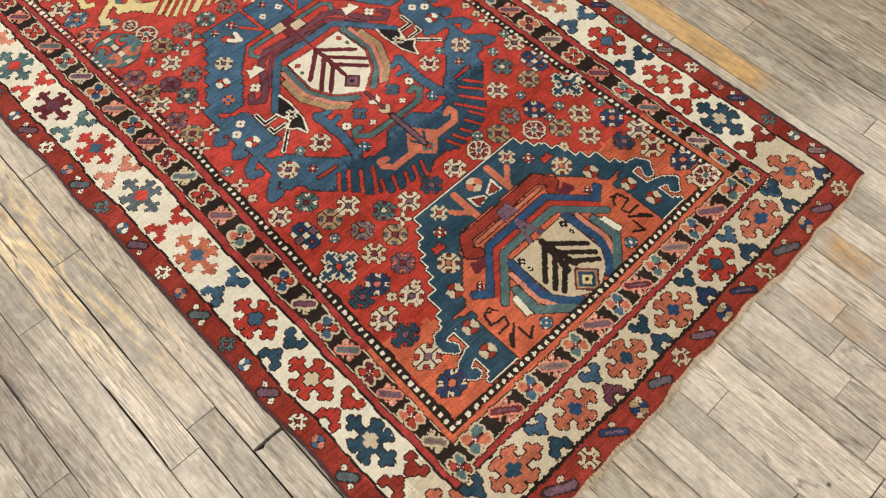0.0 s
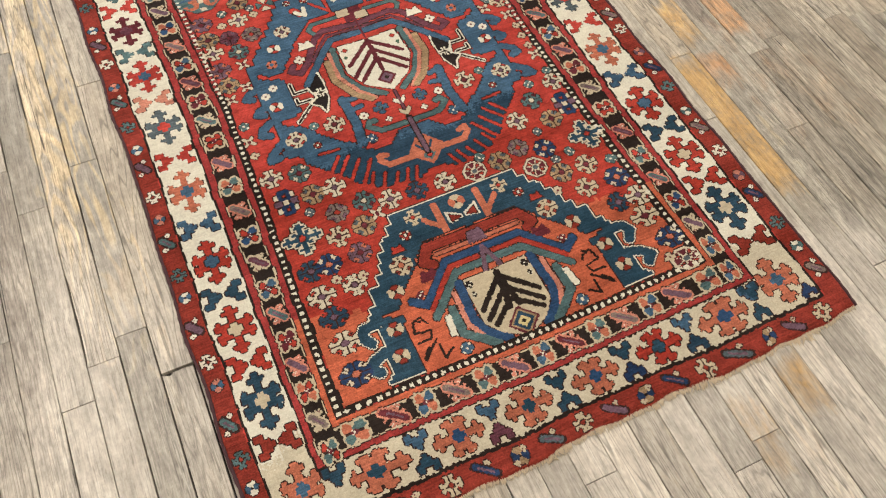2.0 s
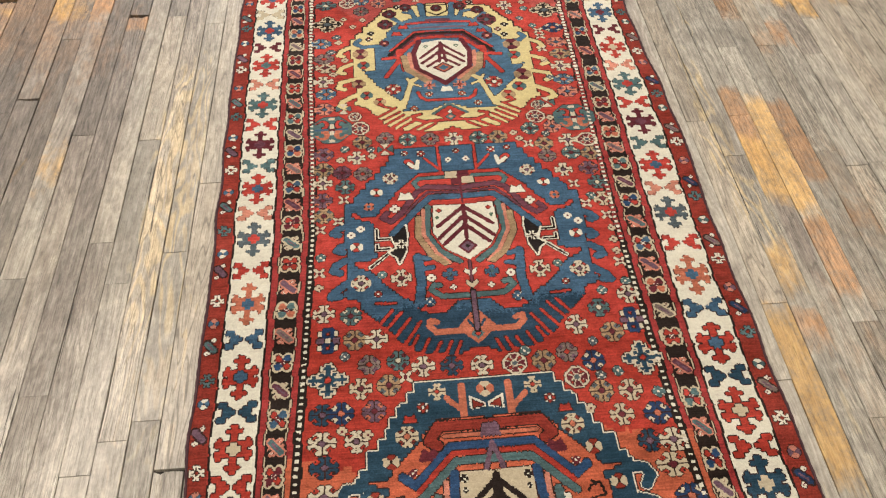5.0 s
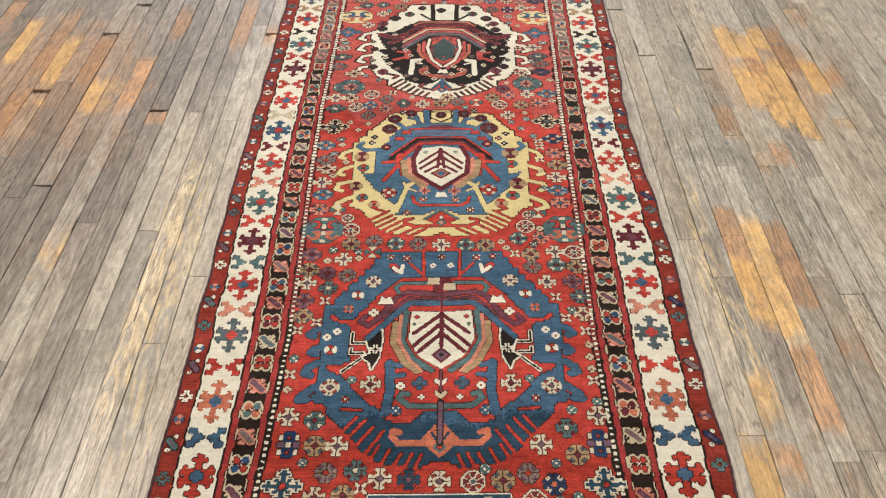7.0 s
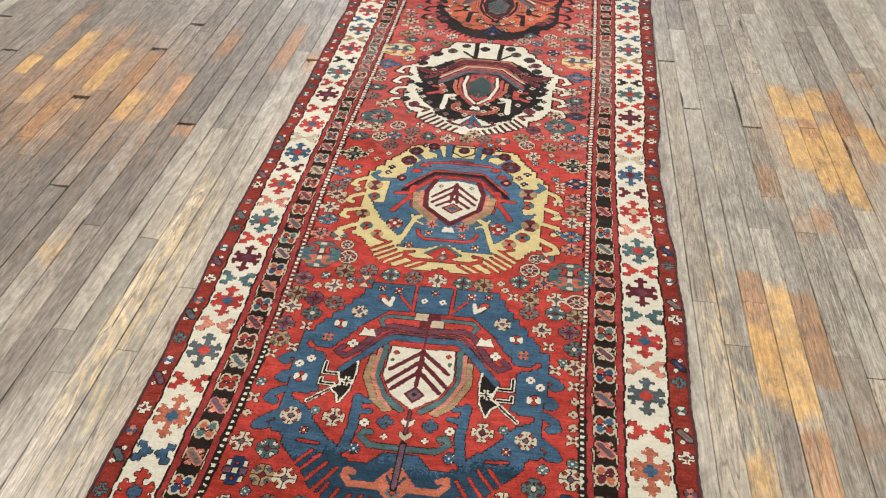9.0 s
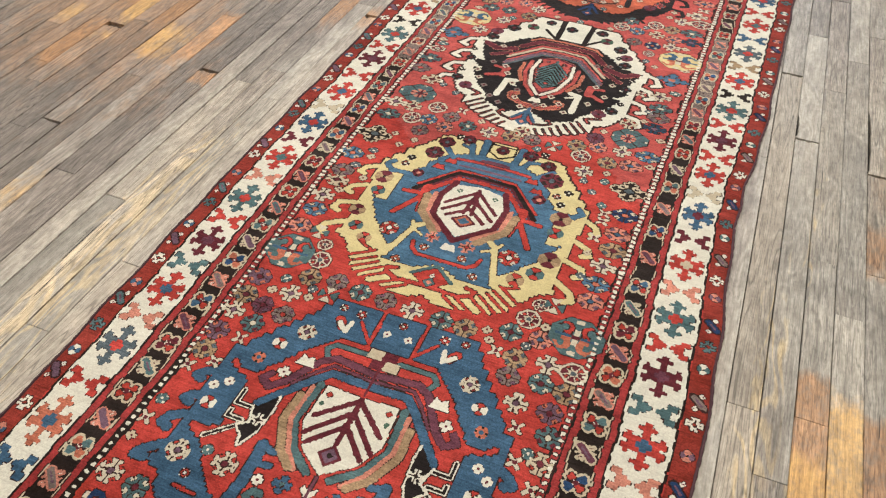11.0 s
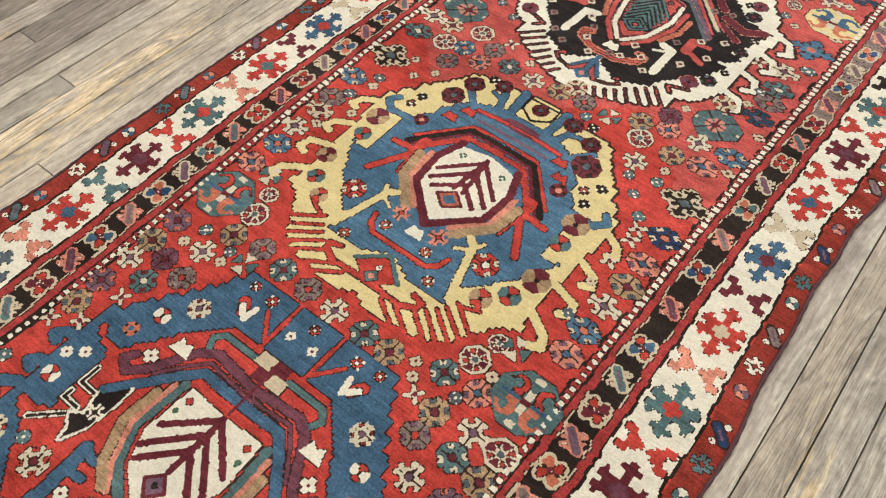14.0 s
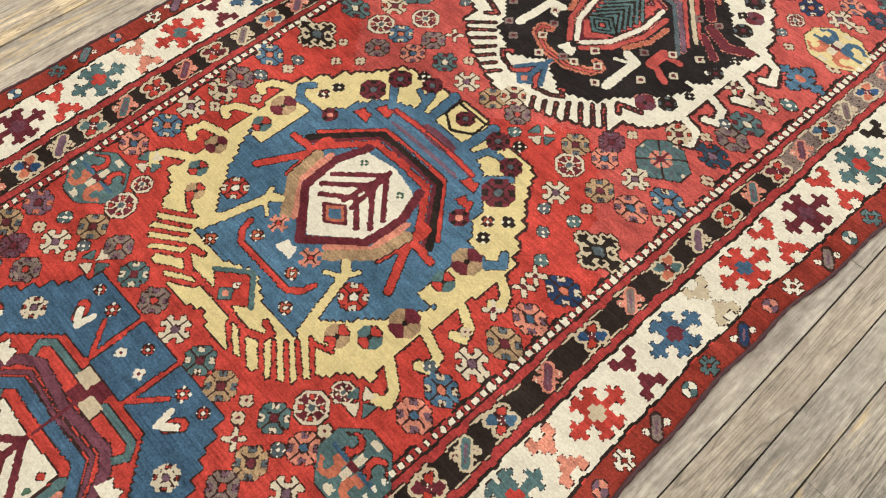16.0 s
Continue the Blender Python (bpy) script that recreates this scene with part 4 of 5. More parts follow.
def medallion_one():
    fill("teal2", (0, 31.5), (-14, 32), (-14.5, 29.75), (-15.5, 29.5), (-16, 27), (-18, 26.5), (-17.75, 24), (-19.75, 23.75), (-20, 19.75), (-21.75, 19.5), (-21.5, 17.25), (-23.75, 17.25), (-24, 13.5), (-25.75, 13.5), (-26, 10.5), (-25, 10.25), (-26, 4.25), (-26.75, -1.5), (-29, -2), (-21.25, -2), (-21, 2.25), (-21, 5.5), (-20.5, 9.5), (-24.25, 11.25), (-20.75, 11.5), (-16, 16.75), (-10.5, 23.25), (0, 23), (0, 22.5))
    line("teal2", 2.0, (-25, 10.25), (-28, 10), (-29, 8.5), (-27.75, 6.75))
    line("teal2", 2.0, (-26, 4.25), (-28.5, 3.25), (-29.75, 2), (-28.5, 0.75))
    line("orange", 1.5, (-4.75, 30.25), (-4.75, 23.25))
    line("orange", 1.2, (-8, 27.75), (-5, 24.75))
    fill("salmon", (0, 22.5), (0, 23), (-10.5, 23.25), (-16, 16.75), (-20.75, 11.5), (-24.25, 11.25), (-20.5, 9.5), (-21, 5.5), (-21, 2.25), (-21.25, -2), (-5, -3.5), (0, -4.5))
    rose(-9.75, 29.3, "cream", "red", 1.8)
    rose(-16.25, 20, "cream", "orange", 2.2, "rust")
    bow(-19.5, 15, "cream", "rust", 1.6)
    bow(-22.75, 7.75, "cream", "rust", 1.6)
    bow(-23.75, 2.25, "cream", "rust", 1.6)
    mini(-12.75, 26, "red", 1.3)
    shape(-15.5, 23.75, "red", 1.4)
    bow(0, 29.2, "orange", "cream", 1.7)
    for c, w in (("white", 0.0), ("rust", 0.4)):
        fill(c, (-0.2 - w, 26.2 - w * 0.6), (-3.4 + w, 27.9 - w * 1.7), (-3.4 + w, 24.7 + w * 0.4), (-0.2 - w, 25.2 + w * 0.4))
    line("brown", 2.7, (0, 21.25), (2, 21.5), (-10, 21.75), (-12, 18.75), (-10.5, 17.75))
    line("rust", 2.1, (0, 21.25), (2, 21.5), (-10, 21.75), (-12, 18.75), (-10.5, 17.75))
    line("orange", 0.8, (0, 19.5), (2, 19.5), (-9, 19.5))
    fill("lilac", (0, 21.75), (-1.5, 21.75), (-2, 19), (0, 19))
    fill("wine", (0, 21.75), (0, 21.75), (0, 19.75), (0, 19.75))
    shape(-12.25, 16, "wine", 1.8)
    line("royal", 1.7, (0, 17), (1.5, 17.25), (-8, 17.25), (-15, 10), (-17.5, 11.75))
    line("red", 1.2, (0, 15.75), (1, 16), (-7.75, 16), (-14.5, 9))
    line("teal", 1.5, (0, 14.25), (0.75, 14.5), (-7.25, 14.25), (-14.5, 7))
    line("lilac", 0.9, (0, 17.75), (2, 11.25))
    fill("cream", (0, 12), (-6.75, 12.25), (-7, 8), (-7, 2.25), (-4.75, -1), (0, -3.25))
    line("royal", 1.7, (-7.75, 11.75), (-8.5, 4.25), (-7.5, 0.75), (-4, -2.5))
    line("peach", 1.0, (-9.5, 10.25), (-9.75, 3.25), (-8.25, 0))
    line("teal", 1.7, (-11.25, 7.25), (-11.5, 2), (-6.25, -2.5))
    fill("white", (-13.25, 6.5), (-12, 6.5), (-12.5, 2), (-13.75, 2.25))
    line("brown", 1.3, (0, 11.25), (-1, 3.5))
    line("brown", 1.1, (0, 10.5), (-6, 4.75))
    line("brown", 1.1, (0, 7.75), (-5.75, 2.5))
    line("brown", 1.1, (0, 5), (-5, 1))
    diamond(0, -0.25, 2.9, "wine")
    diamond(0, -0.25, 2.4, "tan")
    diamond(0, -0.25, 1.95, "indigo")
    diamond(0, -0.25, 1.15, "yellow")
    diamond(0, -0.25, 0.4, "brown")
    mini(-6, 10.75, "brown", 0.9)
    mini(-6, 8.5, "brown", 0.6)
    line("brown", 0.5, (-17.5, 8.25), (-19.25, 7.75), (-19.75, 5.5), (-16.75, 5), (-17.25, 3.5), (-20, 3.25))
    line("brown", 0.5, (-16.75, 6.5), (-17.25, 7.5), (-18.25, 7.5))
    line("brown", 0.5, (-16.5, 3), (-20, -0.25))
    line("brown", 0.5, (-16.5, 1.75), (-16.5, -1.25), (-14.5, 0.25))
    line("brown", 0.5, (-18.5, 2), (-20, 0.25))
    mini(-12.25, -1, "blue", 1.2)
    mini(-15.5, 12.5, "wine", 0.9)


for number, y, draw in ((11, -66.9, medallion_one), (12, 0.0, medallion_two), (13, 65.3, medallion_three), (14, 131.1, medallion_four)):
    pen.update(y=y, zone=number)
    draw()
pen.update(y=0.0, zone=12)
medallion_two_checks()
pen.update(y=198.0, zone=15, swap={"white": "black", "black": "salmon", "brown": "red", "red": "brown", "cream": "white", "blue": "navy"})
medallion_four()
pen.update(y=0.0, zone=None, swap={})
# the lowest medallion is cut off by the border
cut = (GY <= -69.6) & (zone == 11)
zone[cut] = 0
dyed[cut] = CODE["salmon"]

# ground and bands, from the field outwards
def band(colour, half_in, half_out, y_in, y_out, zone_id=None):
    across = abs(GX) + 0.22 * np.round(0.6 * np.sin(GY * 0.43 + GX * 0.02) + 0.5 * np.sin(GY * 1.3 + 1.0) + 0.25 * np.sin(GY * 3.1)) * (half_out < 57)
    along = GY + 0.22 * np.round(0.5 * np.sin(GX * 0.83) + 0.5 * np.sin(GX * 2.3 + 1.0) + 0.5 * np.sin(GX * 5.1))
    ring = (across >= half_in) & (across <= half_out) & (GY >= y_out)
    ring |= (along <= y_in) & (along >= y_out) & (across <= half_out)
    ring |= (GY >= Y_HIGH - (y_in - Y_LOW)) & (abs(GX) <= half_out) & (GY <= Y_HIGH - (y_out - Y_LOW))
    ring &= GY <= Y_HIGH - (y_out - Y_LOW)
    dyed[ring] = CODE[colour]
    if zone_id is not None:
        zone[ring] = zone_id


band("brown", 35.2, 37.1, -69.6, -71.3, 1)
band("line", 37.1, 38.3, -71.3, -72.4, 1)
band("brown", 38.3, 42.7, -72.4, -76.7, 2)
band("cream", 42.45, 42.75, -76.4, -76.75, 2)
band("line", 42.7, 44.1, -76.7, -77.9, 2)
band("cream", 38.3, 38.6, -72.4, -72.7, 2)
band("brown", 44.1, 44.5, -77.9, -78.3, 3)
band("white", 44.5, 53.2, -78.3, -86.2, 3)
band("brown", 53.2, 53.8, -86.2, -86.9, 3)
band("rust", 53.8, 58.0, -86.9, -91.6, 4)
thin = (abs(GX) > 38.2) & (abs(GX) < 42.8) & (dyed == CODE["cream"]) & (np.sin(GY * 1.074 + 0.6 * np.sign(GX)) < 0.1)
dyed[thin] = CODE["brown"]
lower_lines = (GY < -71.3) & (GY > -72.4) & (abs(GX) < 38.3) | (abs(GX) > 37.1) & (abs(GX) < 38.3) & (GY < -50) & (GY > -72.4)
dyed[lower_lines] = CODE["salmon"]


# small flowers strewn over the field: across, along, kind
def strew(y, *flowers, spare=False):
    pen.update(y=y, zone=0, mirror=False)
    for x, dy, kind in flowers:
        petal, middle, r, tip = KINDS[kind]
        if spare:
            at = window(x - r, x + r, y + dy - r, y + dy + r)
            clear = eight((GX[at] - x) / r, (GY[at] - y - dy) / r) < 1.14
            if not GROUND[dyed[at]][clear].all():
                continue
        if kind in "mnp":
            mini(x, dy, petal, r)
        elif kind == "q":
            sprig(x, dy, r)
        elif kind == "j":
            butterfly(x, dy, r)
        elif kind in "xz":
            frost(x, dy, r)
        else:
            rose(x, dy, petal, middle, r, tip)


GROUND = np.array([n in ("red", "brick", "salmon", "rose") for n in DYE_NAMES])
KINDS = {"w": ("ivory", "lilac", 2.3, "red"), "e": ("ivory", "lilac", 2.25, None), "c": ("cream", "wine", 2.3, "brick"), "b": ("tan", "wine", 2.35, "slate"), "P": ("peach", "blue", 2.25, "lilac"),
         "t": ("teal", "wine", 2.25, "ivory"), "T": ("teal", "ivory", 2.25, "wine"), "B": ("azure", "orange", 2.25, "cream"), "N": ("navy", "orange", 2.3, "ivory"), "g": ("grey", "red", 2.2, "lilac"),
         "u": ("lilac", "wine", 2.25, "orange"), "v": ("purple", "wine", 2.2, "lilac"), "l": ("indigo", "lilac", 2.2, "brick"), "x": ("wine", "slate", 2.5, None), "z": ("wine", "slate", 1.7, None),
         "j": ("ivory", "teal", 2.2, None), "q": ("ivory", "wine", 1.3, None), "m": ("cream", "red", 1.0, None), "n": ("teal", "red", 1.15, None), "p": ("slate", "red", 1.05, None)}


def cross_star(x, y, edge, body, middle, r=3.7):
    """Stepped cross: every arm ends in a smaller cross."""
    def cross(dx, dy, g):
        ax, ay = abs(dx), abs(dy)
        arm = (ax < 0.12 + g) & (ay < 1 + g) | (ay < 0.12 + g) & (ax < 1 + g)
        bar = (ax < 0.30 + g) & (abs(ay - 0.72) < 0.08 + g) | (ay < 0.30 + g) & (abs(ax - 0.72) < 0.08 + g)
        return arm | bar | (ax + ay < 0.46 + g) | (abs(ax - 0.33) < 0.11 + g) & (abs(ay - 0.33) < 0.11 + g)
    disc(x, y, r, lambda dx, dy: [(cross(dx, dy, 0.02 if edge == body else 0.085), edge), (cross(dx, dy, 0.0), body),
                                  ((abs(dx) < 0.12) & (abs(dy) < 0.22) | (abs(dy) < 0.12) & (abs(dx) < 0.22), middle)])


def roundel(x, y, ground, over, under, r=5.0):
    """Octagon with a scroll in every quarter and a broken pale bar down its middle."""
    def paint(dx, dy):
        o, ax = eight(dx, dy), abs(dx)
        yield o < 1, ground
        for way, colour in ((1, over), (-1, under)):
            v = dy * way
            ring = np.hypot(ax - 0.46, v - 0.42)
            yield (o < 0.93) & (ring < 0.36) & (ring > 0.16) & ~((ax > 0.5) & (v < 0.42)), colour
            yield (abs(ax - 0.24) < 0.10) & (v > 0.05) & (v < 0.5), colour
        yield (ax < 0.11) & (abs(abs(dy) - 0.26) < 0.17), "ivory"
        yield (ax < 0.13) & (abs(abs(dy) - 0.84) < 0.10), "ivory"
        yield (ax < 0.14) & (abs(dy) < 0.09), "wine"
        yield (abs(dy) < 0.07) & (ax < 0.8) & (ax > 0.2), "blue"
    disc(x, y, r, paint)


def wreath(x, y, r=4.2):
    """Teal octagon round a cluster of peach petals."""
    def paint(dx, dy):
        o, ax, ay = eight(dx, dy), abs(dx), abs(dy)
        yield o < 1, "teal"
        yield (o > 0.42) & (o < 1) & (abs(ax - ay) < 0.06), "edge"
        yield (o > 0.42) & (o < 1) & (np.minimum(ax, ay) < 0.04), "slate"
        yield (o > 0.60) & (o < 0.86) & (abs(abs(ax - ay) - 0.4) < 0.12), "slate"
        yield (o < 0.46) & (abs(ax - ay) > 0.07), "peach"
        yield (o < 0.46) & ((np.minimum(ax, ay) < 0.05) | (o < 0.16)), "wine"
        yield (o > 0.9) & (o < 1) & (np.minimum(ax, ay) < 0.10), "ivory"
    disc(x, y, r, paint)


strew(-64, (34.3, -4.8, "x"), (-31.9, -0.6, "N"), (32.1, -3.3, "m"), (34.3, 0.8, "N"), (-31.7, 5.9, "w"), (32.9, 7.1, "c"))
strew(-48, (-31.7, -4.3, "l"), (-32.2, 0.7, "w"), (-26.0, 0.7, "w"), (-23.8, 2.0, "m"), (26.4, 2.2, "c"), (30.4, -3.8, "l"), (33.0, 1.9, "N"), (34.3, -3.9, "w"), (-32.3, 6.8, "l"), (-28.9, 6.9, "N"), (-22.4, 7.0, "u"), (23.5, 7.7, "b"), (29.3, 7.4, "c"), (34.3, 6.5, "n"))
strew(-32, (19.1, -4.8, "x"), (27.8, -4.1, "n"), (-28.2, 3.9, "p"), (-25.0, -3.8, "c"), (-23.2, 1.7, "g"), (-19.3, -3.4, "b"), (-17.2, 2.2, "T"), (-12.1, 0.4, "w"), (-6.2, 0.1, "l"), (0.0, -0.3, "w"), (6.8, -0.4, "x"), (12.9, -0.3, "b"), (18.1, 1.3, "g"), (23.2, -1.2, "N"), (24.0, 3.4, "p"), (-26.2, 7.9, "b"), (-21.6, 7.8, "w"), (21.3, 7.9, "w"), (28.6, 5.4, "b"))
strew(-16, (27.0, -4.2, "T"), (-32.7, -1.0, "w"), (-27.0, -1.9, "t"), (28.6, 0.3, "n"), (34.0, -1.1, "w"), (34.3, 2.5, "n"), (-34.1, 6.1, "m"))
strew(0, (-34.1, -5.8, "q"), (34.3, -4.7, "m"), (34.3, -7.9, "q"), (-33.9, -1.3, "n"), (34.3, -1.3, "m"), (34.6, 2.2, "m"), (-34.3, 7.1, "q"), (34.3, 6.4, "q"))
strew(16, (-33.5, -4.5, "b"), (34.3, -4.2, "c"), (-33.8, 0.6, "u"), (-28.7, 0.5, "q"), (28.2, 1.2, "q"), (31.7, -3.1, "n"), (34.0, 1.4, "T"), (-33.7, 6.4, "e"), (-28.4, 4.7, "T"), (26.5, 6.2, "e"), (32.8, 6.4, "u"))
strew(32, (-33.6, -5.0, "b"), (-29.1, -6.2, "v"), (-24.0, -7.0, "g"), (23.3, -4.6, "g"), (34.3, -4.2, "b"), (-33.5, 0.5, "u"), (-29.5, -1.7, "m"), (-28.4, 2.1, "n"), (-25.4, -1.3, "e"), (-21.5, -0.9, "m"), (-18.1, 1.3, "j"), (-6.2, 4.0, "g"), (-0.1, 3.6, "e"), (6.4, 3.4, "t"), (11.6, 3.3, "b"), (17.0, 2.4, "m"), (19.1, 0.3, "q"), (23.2, -0.0, "b"), (29.5, -3.8, "t"), (29.6, 1.1, "e"), (34.2, 1.0, "x"), (-23.9, 4.4, "b"), (-17.9, 5.3, "g"), (-12.1, 4.3, "t"), (15.8, 4.7, "m"), (20.4, 6.0, "t"), (26.4, 6.4, "P"))
strew(48, (-24.4, -6.3, "x"), (22.7, -5.3, "x"), (26.5, -6.0, "m"), (-33.2, 2.0, "P"), (-28.6, 1.8, "j"), (-25.6, -1.6, "z"), (24.0, -0.7, "z"), (26.7, 0.3, "j"), (32.7, 4.5, "P"))
strew(64, (-32.7, -7.8, "B"), (29.4, -5.0, "p"), (32.6, -6.2, "B"), (-33.3, -2.5, "e"), (-32.8, 3.8, "c"), (-31.1, 0.6, "m"), (29.1, 2.4, "m"), (32.7, -0.3, "e"), (-33.1, 7.8, "g"), (33.4, 5.4, "b"))
strew(80, (29.3, -8.0, "q"), (33.2, -5.0, "P"), (-33.8, -1.1, "B"), (-30.2, 1.7, "p"), (-29.8, -0.9, "m"), (28.3, 3.5, "n"), (29.6, 0.9, "q"), (33.3, 2.2, "N"), (-25.6, 6.6, "m"), (24.9, 7.5, "p"))
strew(96, (-28.4, -5.4, "m"), (-22.6, -6.2, "m"), (22.0, -5.1, "p"), (-32.8, 2.1, "T"), (-27.3, 2.8, "x"), (-23.1, -1.7, "g"), (-22.9, 3.8, "B"), (-17.7, 2.0, "P"), (21.1, -1.4, "e"), (26.6, 0.0, "m"), (26.9, -3.3, "n"), (-29.3, 7.9, "c"), (-17.7, 7.0, "g"), (-12.2, 4.8, "T"), (-6.1, 4.4, "e"), (-0.2, 5.1, "b"), (5.3, 5.7, "g"), (11.3, 5.6, "j"), (18.8, 4.4, "x"), (25.7, 4.3, "b"), (30.9, 5.4, "P"), (34.3, 6.9, "m"))
strew(112, (-33.3, -7.8, "e"), (-22.9, -6.2, "x"), (1.8, -7.7, "c"), (16.5, -7.6, "b"), (21.7, -6.1, "P"), (27.9, -5.5, "e"), (33.3, -5.1, "B"), (20.1, -2.5, "v"), (21.4, 1.4, "m"), (34.4, 3.1, "m"), (-29.9, 6.4, "c"), (26.6, 7.5, "c"))
strew(128, (-34.1, -5.1, "g"), (29.9, -5.6, "m"), (-33.7, 0.9, "T"), (30.1, -0.8, "p"), (32.1, 2.0, "T"), (32.4, -2.8, "g"), (-33.9, 6.9, "z"), (31.0, 7.9, "e"))
strew(144, (-34.3, -3.3, "m"), (26.8, 7.3, "m"))
strew(160, (33.8, -7.4, "m"), (23.6, -1.7, "z"), (23.7, 3.5, "N"))
strew(176, (12.4, -4.6, "x"), (17.4, -5.6, "B"), (23.6, -5.3, "c"), (28.8, -6.3, "P"), (33.1, -5.9, "l"), (14.5, 0.4, "T"), (22.2, 0.6, "x"), (27.5, -0.4, "b"), (32.5, -0.2, "T"), (29.4, 6.2, "e"), (33.8, 6.7, "x"))
pen.update(y=0, mirror=False)
for s in (-1, 1):
    cross_star(32.4 * s + 0.9, -33.4, "ivory", "teal2", "red")
    twin(32.5 * s + 0.8, -23.9)
    roundel(32.0 * s + 0.5, 41.8, "teal", "red", "orange")
    cross_star(32.4 * s, 89.9 + 1.5 * s, "cream", "brown", "slate", 3.5)
    wreath(29.0 * s - 1.0, 111.6 + 1.3 * s)
    cross_star(32.7 * s - 0.7, 146.1, "azure", "azure", "orange", 3.4)
    roundel(31.9 * s, 157.6, "yellow", "blue", "orange", 4.8)
strew(0, (32.4, 119.9, "l"))
pen["y"] = 0

# past the blue crosses the same flowers go on more loosely, both halves alike; elsewhere tiny ones take up the bare ground
sprinkle = random.Random(5)
for kinds, tries, y0, y1 in (("bgtwPxcTe", 1500, 150, 240), ("BbgP", 1200, 116, 150), ("mnpq", 420, -46, 240)):
    for k in range(tries):
        x, y, kind = sprinkle.uniform(0, 33.8), sprinkle.uniform(y0, y1), sprinkle.choice(kinds)
        strew(y, (-x, 0, kind), (x, 0.8, kind), spare=True)

# dotted line between field and guard band
dyed[(zone == 1) & (dyed == CODE["brown"]) & (GY > 4 + 6 * np.sin(GX)) & (abs(GX) > 35.45) & (abs(GX) < 36.85)] = CODE["line"]
pen.update(y=0.0, zone=1)
y = -70.4
while y < Y_HIGH - 22:
    for s in (-1, 1):
        pen["mirror"] = False
        half_t = 0.33 + 0.09 * math.sin(y * 0.7)
        w = 0.40 + 0.06 * math.sin(y * 2.9 + s)
        if y > 60:
            half_t, w = 0.46 + 0.08 * math.sin(y * 1.7), 0.46 + 0.06 * math.sin(y * 2.9)
        fill("white", (s * 36.15 - w, y - half_t), (s * 36.15 + w, y - half_t), (s * 36.15 + w, y + half_t), (s * 36.15 - w, y + half_t))
    y += 1.52
for k in range(-23, 24):
    fill("white", (k * 1.52 - 0.38, -70.85), (k * 1.52 + 0.38, -70.85), (k * 1.52 + 0.38, -70.1), (k * 1.52 - 0.38, -70.1))


# dark guard band: slanting leaves and little flowers in turn
def leaf(x, y, colour, edge, along):
    ux, uy = (0.86, -0.86) if along else (1.25, -0.95)
    for grow, c in ((2.0, edge), (1.25, colour)):
        line(c, grow, (x - 1.25 * ux, y - 1.25 * uy), (x + 1.25 * ux, y + 1.25 * uy))
    for t in (-0.7, 0.0, 0.7):
        line(edge, 0.45, (x + t * ux - 0.5, y + t * uy - 0.7), (x + t * ux - 0.9, y + t * uy - 1.1))
        line(edge, 0.45, (x + t * ux + 0.5, y + t * uy + 0.7), (x + t * ux + 0.9, y + t * uy + 1.1))
    line("lilac", 0.4, (x - 0.9 * ux, y - 0.9 * uy), (x + 0.9 * ux, y + 0.9 * uy))
    mini(x + 0.9, y + 1.45, edge, 0.6)
    mini(x - 0.9, y - 1.45, edge, 0.6)


def posy(x, y, one, two):
    lobes = ((-0.95, 0.95, one), (0.95, 0.95, two), (-0.95, -0.95, two), (0.95, -0.95, one))
    for dx, dy, c in lobes:
        line("cream", 2.0, (x + dx * 0.5, y + dy * 0.6), (x + dx * 1.05, y + dy * 1.45))
        line("cream", 1.5, (x + dx * 0.4, y + dy * 0.4), (x + dx * 1.5, y + dy * 0.75))
    for dx, dy, c in lobes:
        line(c, 1.25, (x + dx * 0.55, y + dy * 0.6), (x + dx * 1.0, y + dy * 1.4))
        line(c, 0.8, (x + dx * 0.5, y + dy * 0.5), (x + dx * 1.45, y + dy * 0.75))
    line("edge", 0.5, (x - 1.2, y), (x + 1.2, y))
    mini(x, y, "wine", 0.6)


pen["zone"] = 2
POSIES = {-1: [-76.0, -64.2, -53.4, -41.6, -28.6, -15.4, -2.6, 9.8, 21.8, 34.6, 47.0, 59.4, 72.0, 84.6, 97.2, 109.8],
          1: [-68.3, -56.4, -43.2, -28.8, -15.2, -3.0, 10.8, 23.6, 35.6, 47.4, 61.0, 79.8, 97.2, 112.0]}
for s, places in POSIES.items():
    while places[-1] < Y_HIGH - 34:
        places.append(places[-1] + 13.4)
    for k, y in enumerate(places):
        posy(s * 40.5, y, ("brick", "orange", "brick", "red")[(k + (s > 0)) % 4], ("teal", "blue", "brick", "royal", "wine")[(k * 2 + (s > 0)) % 5])
        if k + 1 < len(places):
            leaf(s * 40.5, (y + places[k + 1]) / 2, ("grey", "lilac", "teal", "purple")[(k + (s > 0)) % 4], "peach" if k % 3 else "cream", True)
for k in range(-6, 7):
    x = k * 5.85
    if k % 2:
        leaf(x, -74.5, ("grey", "wine", "lilac")[k % 3], "peach", False)
    else:
        posy(x, -74.5, "orange", ("blue", "teal")[(k // 2) % 2])
posy(40.3, -74.7, "orange", "blue")
# a worn stretch of the guard band
faded = (abs(GX) > 38.3) & (abs(GX) < 42.7) & (GY > 126) & (GY < 176) & (dyed == CODE["brown"])
dyed[faded & (rng.random(GX.shape) < 0.85)] = CODE["grey"]

